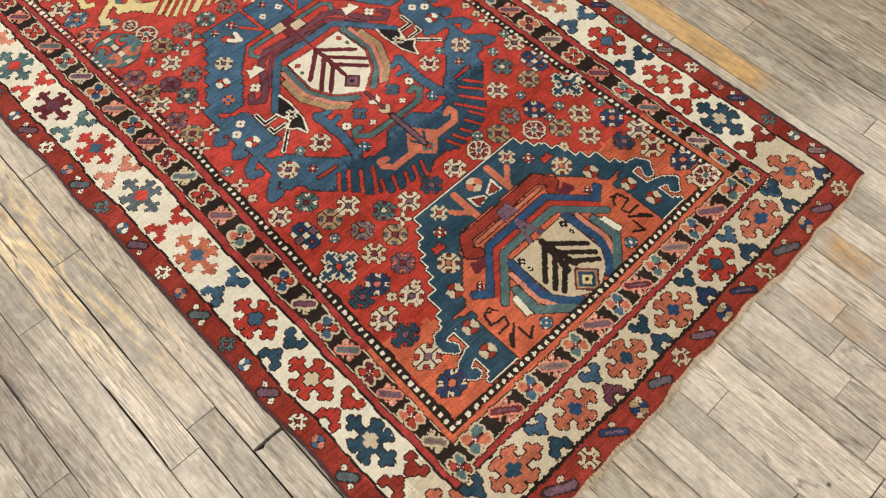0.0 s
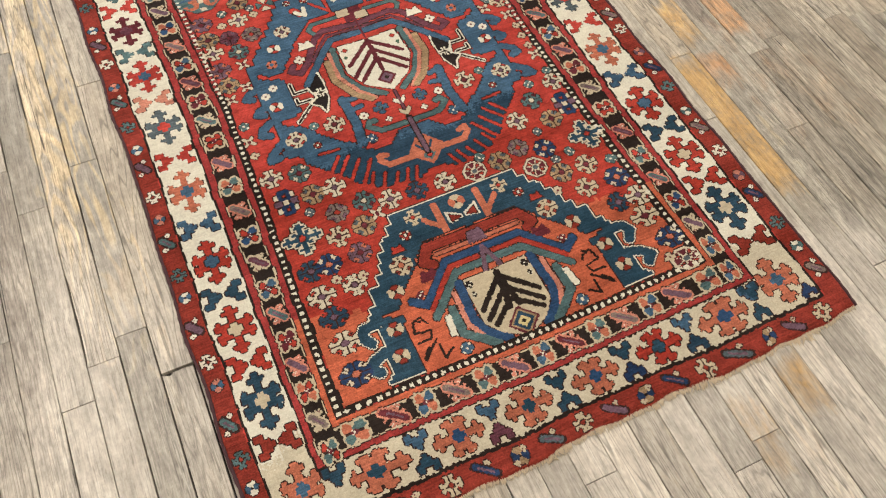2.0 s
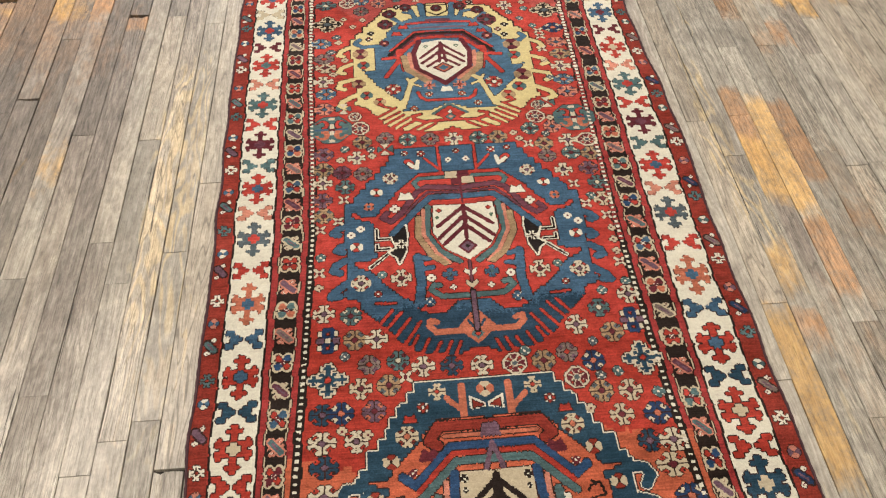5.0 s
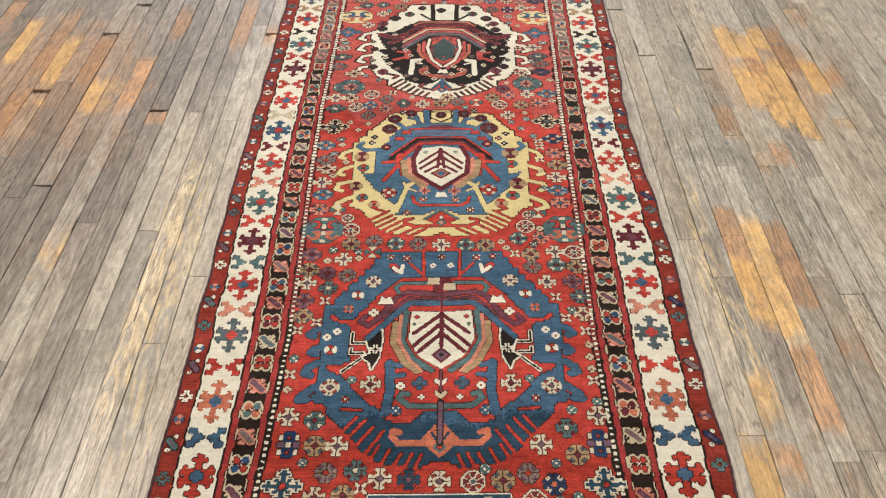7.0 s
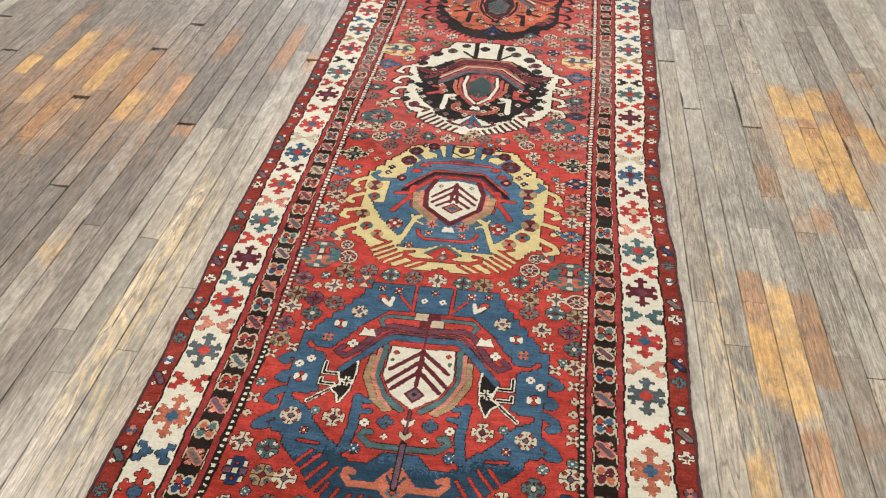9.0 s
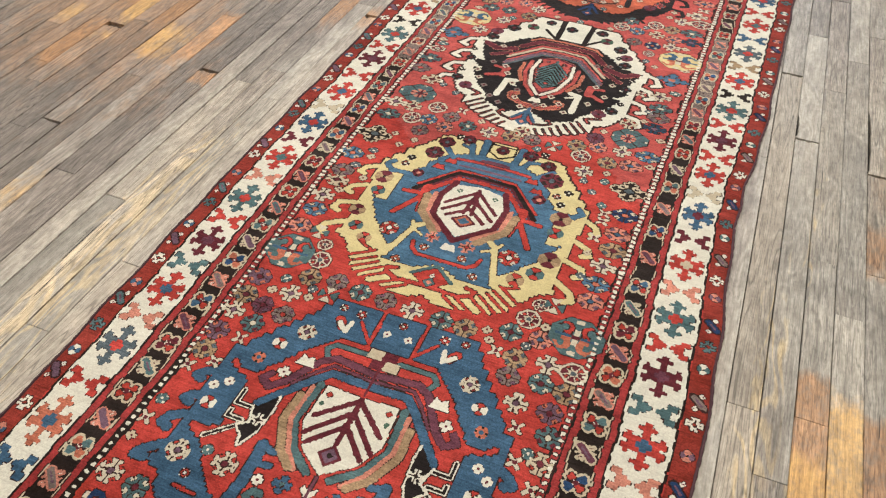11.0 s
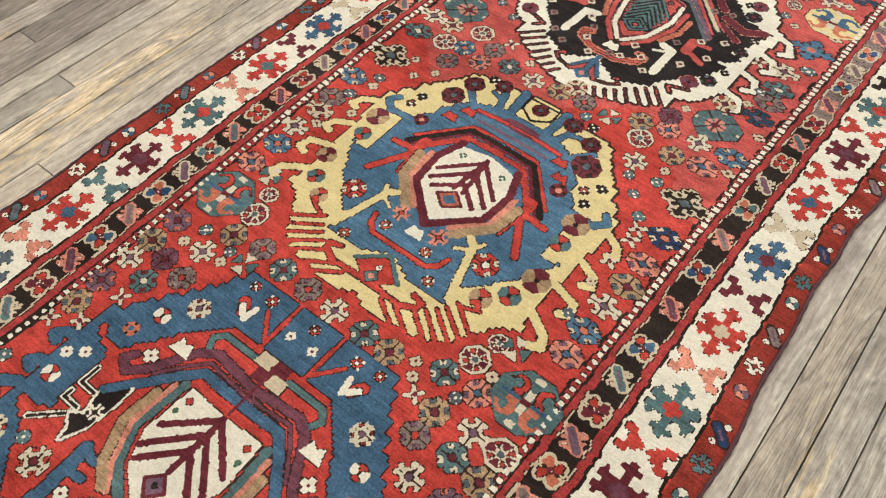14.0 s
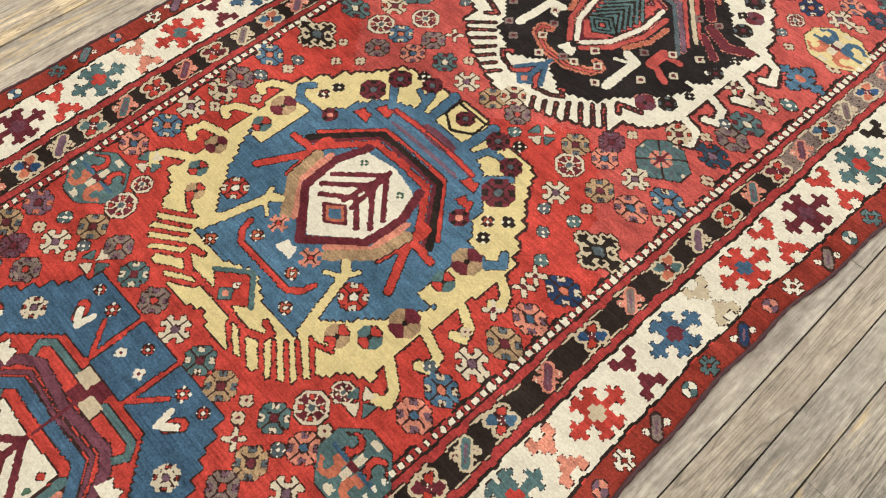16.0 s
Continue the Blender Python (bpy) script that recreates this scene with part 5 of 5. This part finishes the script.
# main border: stars and hook pairs
pen["zone"] = 3
STARS = [(-62.6, "teal2", "cream"), (-47.4, "red", "cream"), (-31.5, "red", "blue"), (-13.2, "orange", "blue"), (5.4, "slate", "red"), (21.7, "red", "blue"),
         (37.5, "wine", "purple"), (53.2, "teal", "red"), (70.2, "red", "teal"), (86.7, "blue", "red"), (103.0, "red", "blue"), (122.1, "wine", "purple"),
         (137.9, "teal", "red"), (156.0, "red", "blue"), (172.4, "slate", "red"), (189.4, "red", "teal"), (207.2, "blue", "red"), (224.0, "teal", "red"), (240.0, "red", "blue")]
# the stars of the other side stand a little further along
RIGHT_AT = [-62.1, -46.9, -31.0, -12.8, 6.3, 22.6, 39.2, 54.8, 71.6, 89.2, 105.8, 121.6, 136.8, 153.4, 170.1, 189.0, 207.7, 224.5, 240.5]
HOOKS = ["red", "teal2", "blue", "red", "peach", "teal", "red", "peach", "wine", "cream", "red", "red", "brown", "tan", "blue", "red", "teal", "red"]
for k, (y, colour, middle) in enumerate(STARS):
    for s in (-1, 1):
        star(s * 48.9, RIGHT_AT[k] if s > 0 else y, colour, "cream" if (s > 0 and k == 8) else "wine" if (s > 0 and k == 9) else middle, 5.6 if k in (0, 3) else 5.1, 3.6)
for k, colour in enumerate(HOOKS):
    for s in (-1, 1):
        ya, yb = RIGHT_AT[k:k + 2] if s > 0 else (STARS[k][0], STARS[k + 1][0])
        for way in (-1, 1):
            wing(s * 48.9 + way * 2.15, (ya + yb) / 2, colour, -way, 0)
for k in range(6):
    x = -34.5 + 13.65 * k
    star(x, -82.3, "brick" if k == 4 else "orange", ("teal2", "royal")[k % 2], 4.6, 3.4, False)
    for way, c in ((1, ("blue", "blue", "teal2", "teal2", "blue")[k % 5]), (-1, ("teal2", "purple", "teal2", "navy", "indigo")[k % 5])):
        wing(x + 6.8, -82.3 + way * 2.0, c, 0, -way, 1.6, 2.0)
for s in (-1, 1):
    wing(s * 48.9 - 2.1, -70.8, "rust", 1, 0)
    wing(s * 48.9 + 2.1, -70.8, "rust", -1, 0)
    star(s * 47.8, -80.2, "orange", "blue", 5.0, 3.6)
    wing(s * 41.4, -80.3, "teal2", 0, -1)
    wing(s * 51.6, -84.4, "navy", 0, 1, 1.3, 1.5)

for k in range(6):
    x, top = -34.5 + 13.65 * k, Y_HIGH - 9.2
    star(x, top, ("teal", "red", "blue")[k % 3], "cream", 4.9, 3.5, False)
    for way in (1, -1):
        wing(x + 6.8, top + way * 2.0, ("red", "navy")[k % 2], 0, -way, 1.6, 2.0)

# outer band: small scattered marks
pen["zone"] = 4
turn = 0
y = -84.0
while y < Y_HIGH - 6:
    for s in (-1, 1):
        x, c = s * 55.8, ("lilac", "blue", "grey", "teal", "wine", "navy")[(turn + (2 if s > 0 else 0)) % 6]
        yy = y + (2.0 if s > 0 else 0) + 0.9 * math.sin(turn * 2.3 + s)
        if turn % 3 == 0:
            line("edge", 1.9, (x - 0.9, yy + 1.0), (x + 0.9, yy - 1.0))
            line(c, 1.3, (x - 0.8, yy + 0.9), (x + 0.8, yy - 0.9))
            line("lilac", 0.4, (x - 0.6, yy + 0.7), (x + 0.6, yy - 0.7))
            mini(x + 0.5, yy + 1.6, "white", 0.55)
            mini(x - 0.6, yy - 1.6, "white", 0.55)
        elif turn % 3 == 1:
            bow(x, yy, c if c != "wine" else "blue", "white" if turn % 2 else "peach", 1.15)
        else:
            rose(x, yy, "white" if turn % 2 else "teal", "rust", 1.5)
    turn += 1
    y += 6.6
for k in range(-8, 9):
    x = k * 6.4
    if k % 2:
        line("edge", 1.7, (x - 1.6, -88.3), (x + 1.5, -90.3))
        line(("navy", "lilac", "slate")[k % 3], 1.1, (x - 1.5, -88.4), (x + 1.4, -90.2))
        line("lilac", 0.4, (x - 1.2, -88.6), (x + 1.1, -90.0))
        mini(x + 0.7, -88.2, "cream", 0.5)
    elif k % 4:
        bow(x, -89.3, "navy", "tan", 1.5)
        mini(x + 1.0, -88.3, "cream", 0.6)
        mini(x - 1.0, -90.3, "cream", 0.6)
    else:
        rose(x, -89.3, "cream", "rust", 1.8)
pen["zone"] = None

# changes of dye lot: brick red towards the lower end, a darker indigo at the foot of the blue medallion
lot_sheen_y = GY + 1.5 * np.round(np.sin(GX * 0.21 + 0.5) * 1.5) + rng.normal(0, 0.8, GX.shape)
dyed[(dyed == CODE["red"]) & (lot_sheen_y < -21) & (abs(GX) < 36)] = CODE["brick"]
dyed[(dyed == CODE["red"]) & (zone == 3) & (lot_sheen_y < -24)] = CODE["brick"]
dyed[(dyed == CODE["blue"]) & (zone == 13)] = CODE["azure"]
dyed[(dyed == CODE["blue"]) & (zone == 12) & (lot_sheen_y < -17.5)] = CODE["indigo"]
# rose is no dye lot: hazy sheen of the far end painted into the red
dyed[(dyed == CODE["red"]) & (lot_sheen_y > 96 + 10 * np.sin(GX * 0.11)) & (abs(GX) < 36)] = CODE["rose"]
dyed[(dyed == CODE["white"]) & (zone == 3) & (lot_sheen_y < -72)] = CODE["ivory"]
# a pale stepped line goes round the lowest medallion
rim = np.zeros(GX.shape, dtype=bool)
for axis, step in ((0, 1), (0, -1), (1, 1), (1, -1)):
    rim |= (np.roll(dyed, step, axis=axis) == CODE["teal2"]) & (np.roll(zone, step, axis=axis) == 11)
dyed[rim & (zone == 0) & GROUND[dyed]] = CODE["white"]
# motifs on the black ground are edged in pale wool
night = (zone == 14) & (dyed == CODE["black"])
lit = np.zeros(GX.shape, dtype=bool)
for axis, step in ((0, 1), (0, -1), (1, 1), (1, -1)):
    beside = np.roll(dyed, step, axis=axis)
    for n in ("red", "wine", "purple", "blue", "lilac", "orange", "brick"):
        lit |= beside == CODE[n]
dyed[night & lit & (rng.random(GX.shape) < 0.7)] = CODE["peach"]

# dark outlines: the ground gives up one knot wherever it meets a motif of another dye
RANK = np.ones(len(DYE_NAMES))
for n in ("red", "rose", "brick", "rust", "salmon", "line"):
    RANK[CODE[n]] = 0
for n in ("brown", "black", "wine", "edge"):
    RANK[CODE[n]] = -9
rank = RANK[dyed]
rank[(zone == 3) & ((dyed == CODE["white"]) | (dyed == CODE["ivory"]) & (GY < -68))] = -1
rank[(zone == 3) & (dyed == CODE["red"])] = 1
edge = np.zeros(GX.shape, dtype=bool)
for axis, step in ((0, 1), (0, -1), (1, 1), (1, -1)):
    near = np.roll(rank, step, axis=axis)
    edge |= (near > rank) & (rank > -2)
# the pale rings of the two upper medallions have a heavier, uneven outline
heavy = np.zeros(GX.shape, dtype=bool)
ringed = ((zone == 13) & (dyed == CODE["yellow"])) | ((zone == 14) & (dyed == CODE["white"]))
for _ in range(3):
    grown = ringed.copy()
    for axis, step in ((0, 1), (0, -1), (1, 1), (1, -1)):
        grown |= np.roll(ringed, step, axis=axis)
    fresh = grown & GROUND[dyed] & ~heavy & (rng.random(GX.shape) < (1.0, np.where(GY > 98, 0.95, np.where(GY > 74, 0.85, 0.15)), np.where(GY > 98, 0.6, np.where(GY > 74, 0.25, 0.0)))[_])
    heavy |= fresh
    ringed = ringed | fresh
dyed[heavy] = CODE["edge"]
# a dark line between the blue and the yellow
for axis, step in ((0, 1), (1, 1)):
    meets = (zone == 13) & (dyed == CODE["yellow"]) & (np.roll(dyed, step, axis=axis) == CODE["azure"])
    meets |= (zone == 13) & (dyed == CODE["azure"]) & (np.roll(dyed, step, axis=axis) == CODE["yellow"])
    dyed[meets & (rng.random(GX.shape) < 0.9)] = CODE["edge"]
edge &= ~heavy
edge &= rng.random(GX.shape) < np.where((zone == 3) & (GY > -22) & (abs(GX) > 45.2) & (abs(GX) < 52.4), 0.35, 0.98)
dyed[edge] = CODE["edge"]


# the weave as a cloth of knots, split into its field, bands and medallions
def bend(x, y):
    """Where a point of the design, in metres, lies on the floor: the bands widen and drift a little along the rug."""
    dots = np.interp(y, (-0.7, -0.3, 0.05, 0.4, 0.64, 1.0, 2.0), (0.382, 0.366, 0.360, 0.370, 0.377, 0.384, 0.392))
    ivory = np.interp(y, (-0.7, 0.0, 0.43, 1.0, 1.45, 2.0), (0.450, 0.450, 0.457, 0.458, 0.460, 0.470))
    west_rim = np.interp(y, (-0.9, -0.58, -0.34, -0.12, 0.13, 0.32, 0.53, 0.73, 0.93, 1.2, 1.5, 1.9, 2.4), (0.576, 0.578, 0.582, 0.581, 0.588, 0.591, 0.594, 0.592, 0.592, 0.598, 0.606, 0.610, 0.622))
    east_rim = np.interp(y, (-0.9, -0.3, 0.04, 0.14, 0.24, 0.50, 0.65, 0.78, 0.89, 0.97, 1.05, 1.15, 1.30, 1.6, 2.1), (0.597, 0.596, 0.590, 0.594, 0.600, 0.600, 0.594, 0.590, 0.585, 0.590, 0.588, 0.596, 0.604, 0.606, 0.615))
    rim = np.where(x < 0, west_rim, east_rim) + 0.0015 * np.sin(y * 31.0 + 3 * np.sign(x)) + 0.0015 * np.sin(y * 23.0 + np.sign(x))
    a = abs(x)
    wide = np.where(a < 0.30, a, np.where(a < 0.3615, 0.30 + (a - 0.30) * (dots - 0.30) / 0.0615,
                    np.where(a < 0.443, dots + (a - 0.3615) * (ivory - dots) / 0.0815, ivory + (a - 0.443) * (rim - ivory) / 0.1345)))
    drift = 0.016 * np.clip(y - 1.0, 0, 2) + 0.002 * np.sin(y * 5.1 + 0.6)
    foot = np.clip((-0.80 - y) / 0.12, 0, 1)
    return np.sign(x) * wide + drift, y + foot * (0.005 * np.sin(x * 11.0 + 0.7) + 0.003 * np.sin(x * 31.0 + 2.0) + 0.0015 * np.sin(x * 83.0)) + 0.003 * np.sin(x * 6.0 + y * 2.0)


vx, vy = np.meshgrid((-HALF_W + KNOT * np.arange(NX + 1)) / 100, (Y_LOW + KNOT * np.arange(NY + 1)) / 100)
LOW_PILE = np.zeros(len(DYE_NAMES))
for n in ("brown", "black"):
    LOW_PILE[CODE[n]] = -0.0008
tall = LOW_PILE[dyed] + rng.normal(0, 0.00042, dyed.shape)
pad = np.pad(tall, 1, mode="edge")
vz = (pad[:-1, :-1] + pad[1:, :-1] + pad[:-1, 1:] + pad[1:, 1:]) / 4
rim = np.minimum(np.minimum(HALF_W / 100 - abs(vx), vy - Y_LOW / 100), Y_HIGH / 100 - vy)
vz += -0.0050 * np.exp(-rim / 0.0035) + 0.0009 * np.sin(vx * 8 + vy * 3) * np.sin(vy * 6.5)
# the wool closes over the steps of the weave: corners between two dyes are drawn in
draw = np.interp(vy, (-0.55, 0.3), (0.16, 0.34))
sum_x, sum_y, count = np.zeros_like(vx), np.zeros_like(vy), np.zeros_like(vx)
up = np.zeros((NY + 1, NX + 1), dtype=bool)
up[:-1, 1:-1] = dyed[:, 1:] != dyed[:, :-1]
over = np.zeros((NY + 1, NX + 1), dtype=bool)
over[1:-1, :-1] = dyed[1:, :] != dyed[:-1, :]
for meets, axis in ((up, 0), (over, 1)):
    for here, step in ((meets, -1), (np.roll(meets, 1, axis=axis), 1)):
        sum_x += np.where(here, np.roll(vx, step, axis=axis), 0)
        sum_y += np.where(here, np.roll(vy, step, axis=axis), 0)
        count += here
drawn = count >= 2
vx = np.where(drawn, (1 - draw) * vx + draw * sum_x / np.maximum(count, 1), vx)
vy = np.where(drawn, (1 - draw) * vy + draw * sum_y / np.maximum(count, 1), vy)
vx[1:-1, 1:-1] += rng.normal(0, 0.0011 * KNOT, (NY - 1, NX - 1))
vy[1:-1, 1:-1] += rng.normal(0, 0.0011 * KNOT, (NY - 1, NX - 1))
wx, wy = bend(vx, vy)
points = np.stack([wx, wy, vz], -1).reshape(-1, 3)
index = np.arange((NY + 1) * (NX + 1)).reshape(NY + 1, NX + 1)
quads = np.stack([index[:-1, :-1], index[:-1, 1:], index[1:, 1:], index[1:, :-1]], -1).reshape(-1, 4)
flat_zone, flat_dye = zone.reshape(-1), dyed.reshape(-1)

rug = tagged(new("rug"), "worn red hand-knotted wool runner with hooked medallions on planks", "rug")


def cloth(name, chosen, label):
    q = quads[chosen]
    used, flat = np.unique(q, return_inverse=True)
    me = bpy.data.meshes.new(name)
    me.vertices.add(len(used))
    me.vertices.foreach_set("co", points[used].ravel().astype(np.float32))
    me.loops.add(q.size)
    me.loops.foreach_set("vertex_index", flat.ravel().astype(np.int32))
    me.polygons.add(len(q))
    me.polygons.foreach_set("loop_start", np.arange(0, q.size, 4, dtype=np.int32))
    for w in WOOLS:
        me.materials.append(w)
    me.polygons.foreach_set("material_index", flat_dye[chosen].astype(np.int32))
    me.update(calc_edges=True)
    me.validate()
    ob = new(name, me)
    ob.parent = rug
    ob["label"] = label
    return ob


for zone_id, name, label in ((0, "field", "red field strewn with small flowers"), (1, "dotted_border", "narrow band of white dots"), (2, "guard_border", "dark band of leaves and flowers"),
                             (3, "main_border", "ivory band of stepped stars"), (4, "outer_border", "plain rust-red edge band"), (11, "medallion", "half medallion in salmon and dark teal"),
                             (12, "medallion", "blue hooked medallion"), (13, "medallion", "yellow and blue hooked medallion"), (14, "medallion", "ivory and black hooked medallion"),
                             (15, "medallion", "black and salmon hooked medallion")):
    cloth(name, flat_zone == zone_id, label)


# overcast cords down both sides and a ragged end of cotton warps
def side_cord(side):
    bm = bmesh.new()
    rings = []
    steps = 420
    for k in range(steps + 1):
        y = (Y_LOW + (Y_HIGH - Y_LOW) * k / steps) / 100
        cx, cy = bend(np.array(side * (HALF_W / 100 + 0.001)), np.array(y))
        r = 0.0032 + 0.0007 * math.sin(k * 1.9) + 0.0004 * math.sin(k * 0.37)
        rings.append([bm.verts.new((float(cx) + r * math.cos(a), float(cy), FLOOR + 0.0035 + r * math.sin(a))) for a in np.linspace(0, 2 * math.pi, 6, endpoint=False)])
    for a, b in zip(rings, rings[1:]):
        for i in range(6):
            bm.faces.new((a[i], a[(i + 1) % 6], b[(i + 1) % 6], b[i]))
    return part("side_cord", bm, CORD, rug, "dark overcast wool edge cord")


side_cord(-1)
side_cord(1)


def fringe():
    bm = bmesh.new()
    r = random.Random(5)
    for k in range(620):
        x = -0.575 + 1.15 * k / 619 + r.uniform(-0.001, 0.001)
        bx, by = (float(v) for v in bend(np.array(x), np.array(Y_LOW / 100)))
        long = r.uniform(0.003, 0.010) * (1.0 + 1.3 * max(0, math.sin(x * 17) * math.sin(x * 43 + 1)))
        lean, w = r.uniform(-1.1, 1.1), r.uniform(0.0009, 0.0018)
        tip = (bx + lean * long, by - long)
        base = [bm.verts.new((bx + dx, by + 0.003, z)) for dx, z in ((-w, FLOOR + 0.002), (w, FLOOR + 0.002), (0, FLOOR + 0.0045))]
        mid = [bm.verts.new((bx + lean * long * 0.4 + dx, by - long * 0.5, z)) for dx, z in ((-w, FLOOR + 0.001), (w, FLOOR + 0.001), (0, FLOOR + 0.0035))]
        end = bm.verts.new((tip[0], tip[1], FLOOR + 0.001))
        for i in range(3):
            j = (i + 1) % 3
            bm.faces.new((base[i], base[j], mid[j], mid[i]))
            bm.faces.new((mid[i], mid[j], end))
    ob = part("fringe", bm, COTTON, rug, "short ragged cream cotton warp ends")
    ob["kind"] = "stuff"


fringe()

# ---- the plank floor ----
floor = tagged(part("floor", box(WEST - 0.15, SOUTH - 0.15, FLOOR - 0.08, EAST + 0.15, NORTH + 0.15, FLOOR - 0.012), GAP_DIRT), "weathered grey oak strip floor with traces of amber finish", "floor", kind="structure")
SEAM_AT = (-40, 0, 6, 15, 16, 23, 26, 29, 75)
SEAM_X = (-3.345, -0.937, -0.586, -0.049, 0.014, 0.435, 0.631, 0.812, 3.59)
# butt joints, by row
JOINTS = {-17: [1.65], -14: [1.38], -7: [1.10], -5: [1.47], -4: [0.61, 1.69], 35: [1.22], 0: [-0.323, 0.985], 2: [0.42, 0.97], 3: [-0.434, 1.06], 4: [-0.395, 0.033, 0.926], 5: [-0.499, 1.47], 15: [-0.987], 16: [-1.257],
          17: [-1.218], 18: [-1.125], 19: [-1.075], 20: [-1.043], 26: [-0.214, 1.65], 27: [1.32], 29: [0.698], 30: [1.23], 31: [0.247], 32: [0.81], 34: [0.82, 1.87]}
# ends broken away so far that the gap shows dark
BROKEN = {(-17, 1.65): 0.014, (-14, 1.38): 0.012, (-7, 1.10): 0.016, (-5, 1.47): 0.016, (-4, 1.69): 0.014, (0, 0.985): 0.012, (5, 1.47): 0.018, (5, -0.499): 0.006, (27, 1.32): 0.008, (26, 1.65): 0.008, (30, 1.23): 0.006, (-4, 0.61): 0.006}
# long splits in the edge of a strip: side, from, to, depth
SPLITS = {30: (-1, 1.235, 1.52, 0.0075), 27: (-1, 1.30, 1.43, 0.0065), 35: (-1, 1.08, 1.31, 0.0075), 37: (-1, 1.28, 1.40, 0.006), 4: (-1, -0.26, 0.02, 0.0024), 3: (-1, -0.44, -0.22, 0.0032)}
pr = random.Random(11)


def plank_mesh(length, w):
    """A strip with eased long edges, lying along y from 0."""
    b, top, low = 0.0009, 0.0, -0.012
    prof = [(-w / 2, low), (-w / 2, top - b), (-w / 2 + b, top), (w / 2 - b, top), (w / 2, top - b), (w / 2, low)]
    verts = [(x, y, z) for y in (0.0, length) for x, z in prof]
    faces = [(i, i + 1, i + 7, i + 6) for i in range(5)] + [(5, 4, 3, 2, 1, 0), (6, 7, 8, 9, 10, 11)]
    return verts, [tuple(reversed(f)) for f in faces]


def broken_plank_mesh(length, w, deep, seed):
    """A strip whose far end has splintered away unevenly."""
    r = random.Random(seed)
    n = 9
    outline = [(-w / 2, 0.0), (w / 2, 0.0)] + [(w / 2 - w * k / (n - 1), length + deep * r.uniform(-0.55, 0.45)) for k in range(n)]
    count = len(outline)
    verts = [(x, y, 0.0) for x, y in outline] + [(x, y, -0.012) for x, y in outline]
    faces = [tuple(range(count))] + [(i, i + count, (i + 1) % count + count, (i + 1) % count) for i in range(count)]
    return verts, faces


def split_plank_mesh(length, w, side, y0, y1, deep, seed):
    """A strip with a long splinter torn from one edge."""
    r = random.Random(seed)
    y0, y1 = max(0.01, y0), min(length - 0.01, y1)
    torn = [(w / 2 - deep * (math.sin(math.pi * (0.08 + 0.9 * k / 9)) ** 0.6) * r.uniform(0.7, 1.1), y0 + (y1 - y0) * k / 9) for k in range(10)]
    outline = [(-w / 2, 0.0), (w / 2, 0.0), (w / 2, y0 - 0.004)] + torn + [(w / 2, y1 + 0.004), (w / 2, length), (-w / 2, length)]
    if side < 0:
        outline = [(-x, y) for x, y in reversed(outline)]
    count = len(outline)
    verts = [(x, y, 0.0) for x, y in outline] + [(x, y, -0.012) for x, y in outline]
    faces = [tuple(range(count))] + [(i, i + count, (i + 1) % count + count, (i + 1) % count) for i in range(count)]
    return verts, faces


far_verts, far_faces = [], []
mesh_cache = {}
for row in range(-40, 75):
    left, right = np.interp((row, row + 1), SEAM_AT, SEAM_X)
    x_row = (left + right) / 2
    if left < WEST or right > EAST:
        continue
    y = SOUTH - pr.uniform(0, 0.8)
    fixed = sorted(JOINTS.get(row, []))
    ends = []
    while y < NORTH:
        stop = y + pr.choice((0.45, 0.6, 0.75, 0.9, 1.1, 1.3, 1.6))
        for f in fixed:
            if y < f - 0.001 < stop + 0.35:
                stop = f
                break
        ends.append((max(y, SOUTH), stop))
        y = stop
    for ya, yb in ends:
        if yb < SOUTH + 0.05 or ya > NORTH - 0.05:
            continue
        wide = right - left - pr.choice((0.0007, 0.0010, 0.0014, 0.0020)) * (1.6 if x_row < -0.5 else 1.3)
        gap = pr.choice((0.0003, 0.0005, 0.0008, 0.0011))
        m = pose(x_row + pr.uniform(-0.0004, 0.0004), ya + gap, FLOOR + pr.uniform(-0.0009, 0.0003), 0, pr.uniform(-0.6, 0.6), pr.uniform(-0.03, 0.03))
        length = round(min(yb, NORTH) - ya - 2 * gap - BROKEN.get((row, yb), 0.0), 3)
        if -1.75 < x_row < 1.75 and yb > -1.55 and ya < 2.45:
            torn = BROKEN.get((row, yb), 0.0)
            key = (length, round(wide, 4), torn)
            split = SPLITS.get(row)
            if split and ya < (split[1] + split[2]) / 2 < yb:
                key += (row,)
            if key not in mesh_cache:
                if len(key) == 4:
                    verts, faces = split_plank_mesh(length, wide, split[0], split[1] - ya - gap, split[2] - ya - gap, split[3], row)
                elif torn > 0.005:
                    verts, faces = broken_plank_mesh(length, wide, torn, row)
                else:
                    verts, faces = plank_mesh(length, wide)
                mesh_cache[key] = bpy.data.meshes.new("plank")
                mesh_cache[key].from_pydata(verts, [], faces)
                mesh_cache[key].materials.append(OAK)
            ob = new("plank", mesh_cache[key])
            ob.parent = floor
            ob.matrix_basis = m
        else:
            verts, faces = plank_mesh(length, wide)
            base = len(far_verts)
            far_verts += [tuple(m @ Vector(v)) for v in verts]
            far_faces += [tuple(base + i for i in f) for f in faces]
me = bpy.data.meshes.new("far_planks")
me.from_pydata(far_verts, [], far_faces)
me.materials.append(OAK)
far = new("far_planks", me)
far.parent = floor
far["kind"] = "stuff"
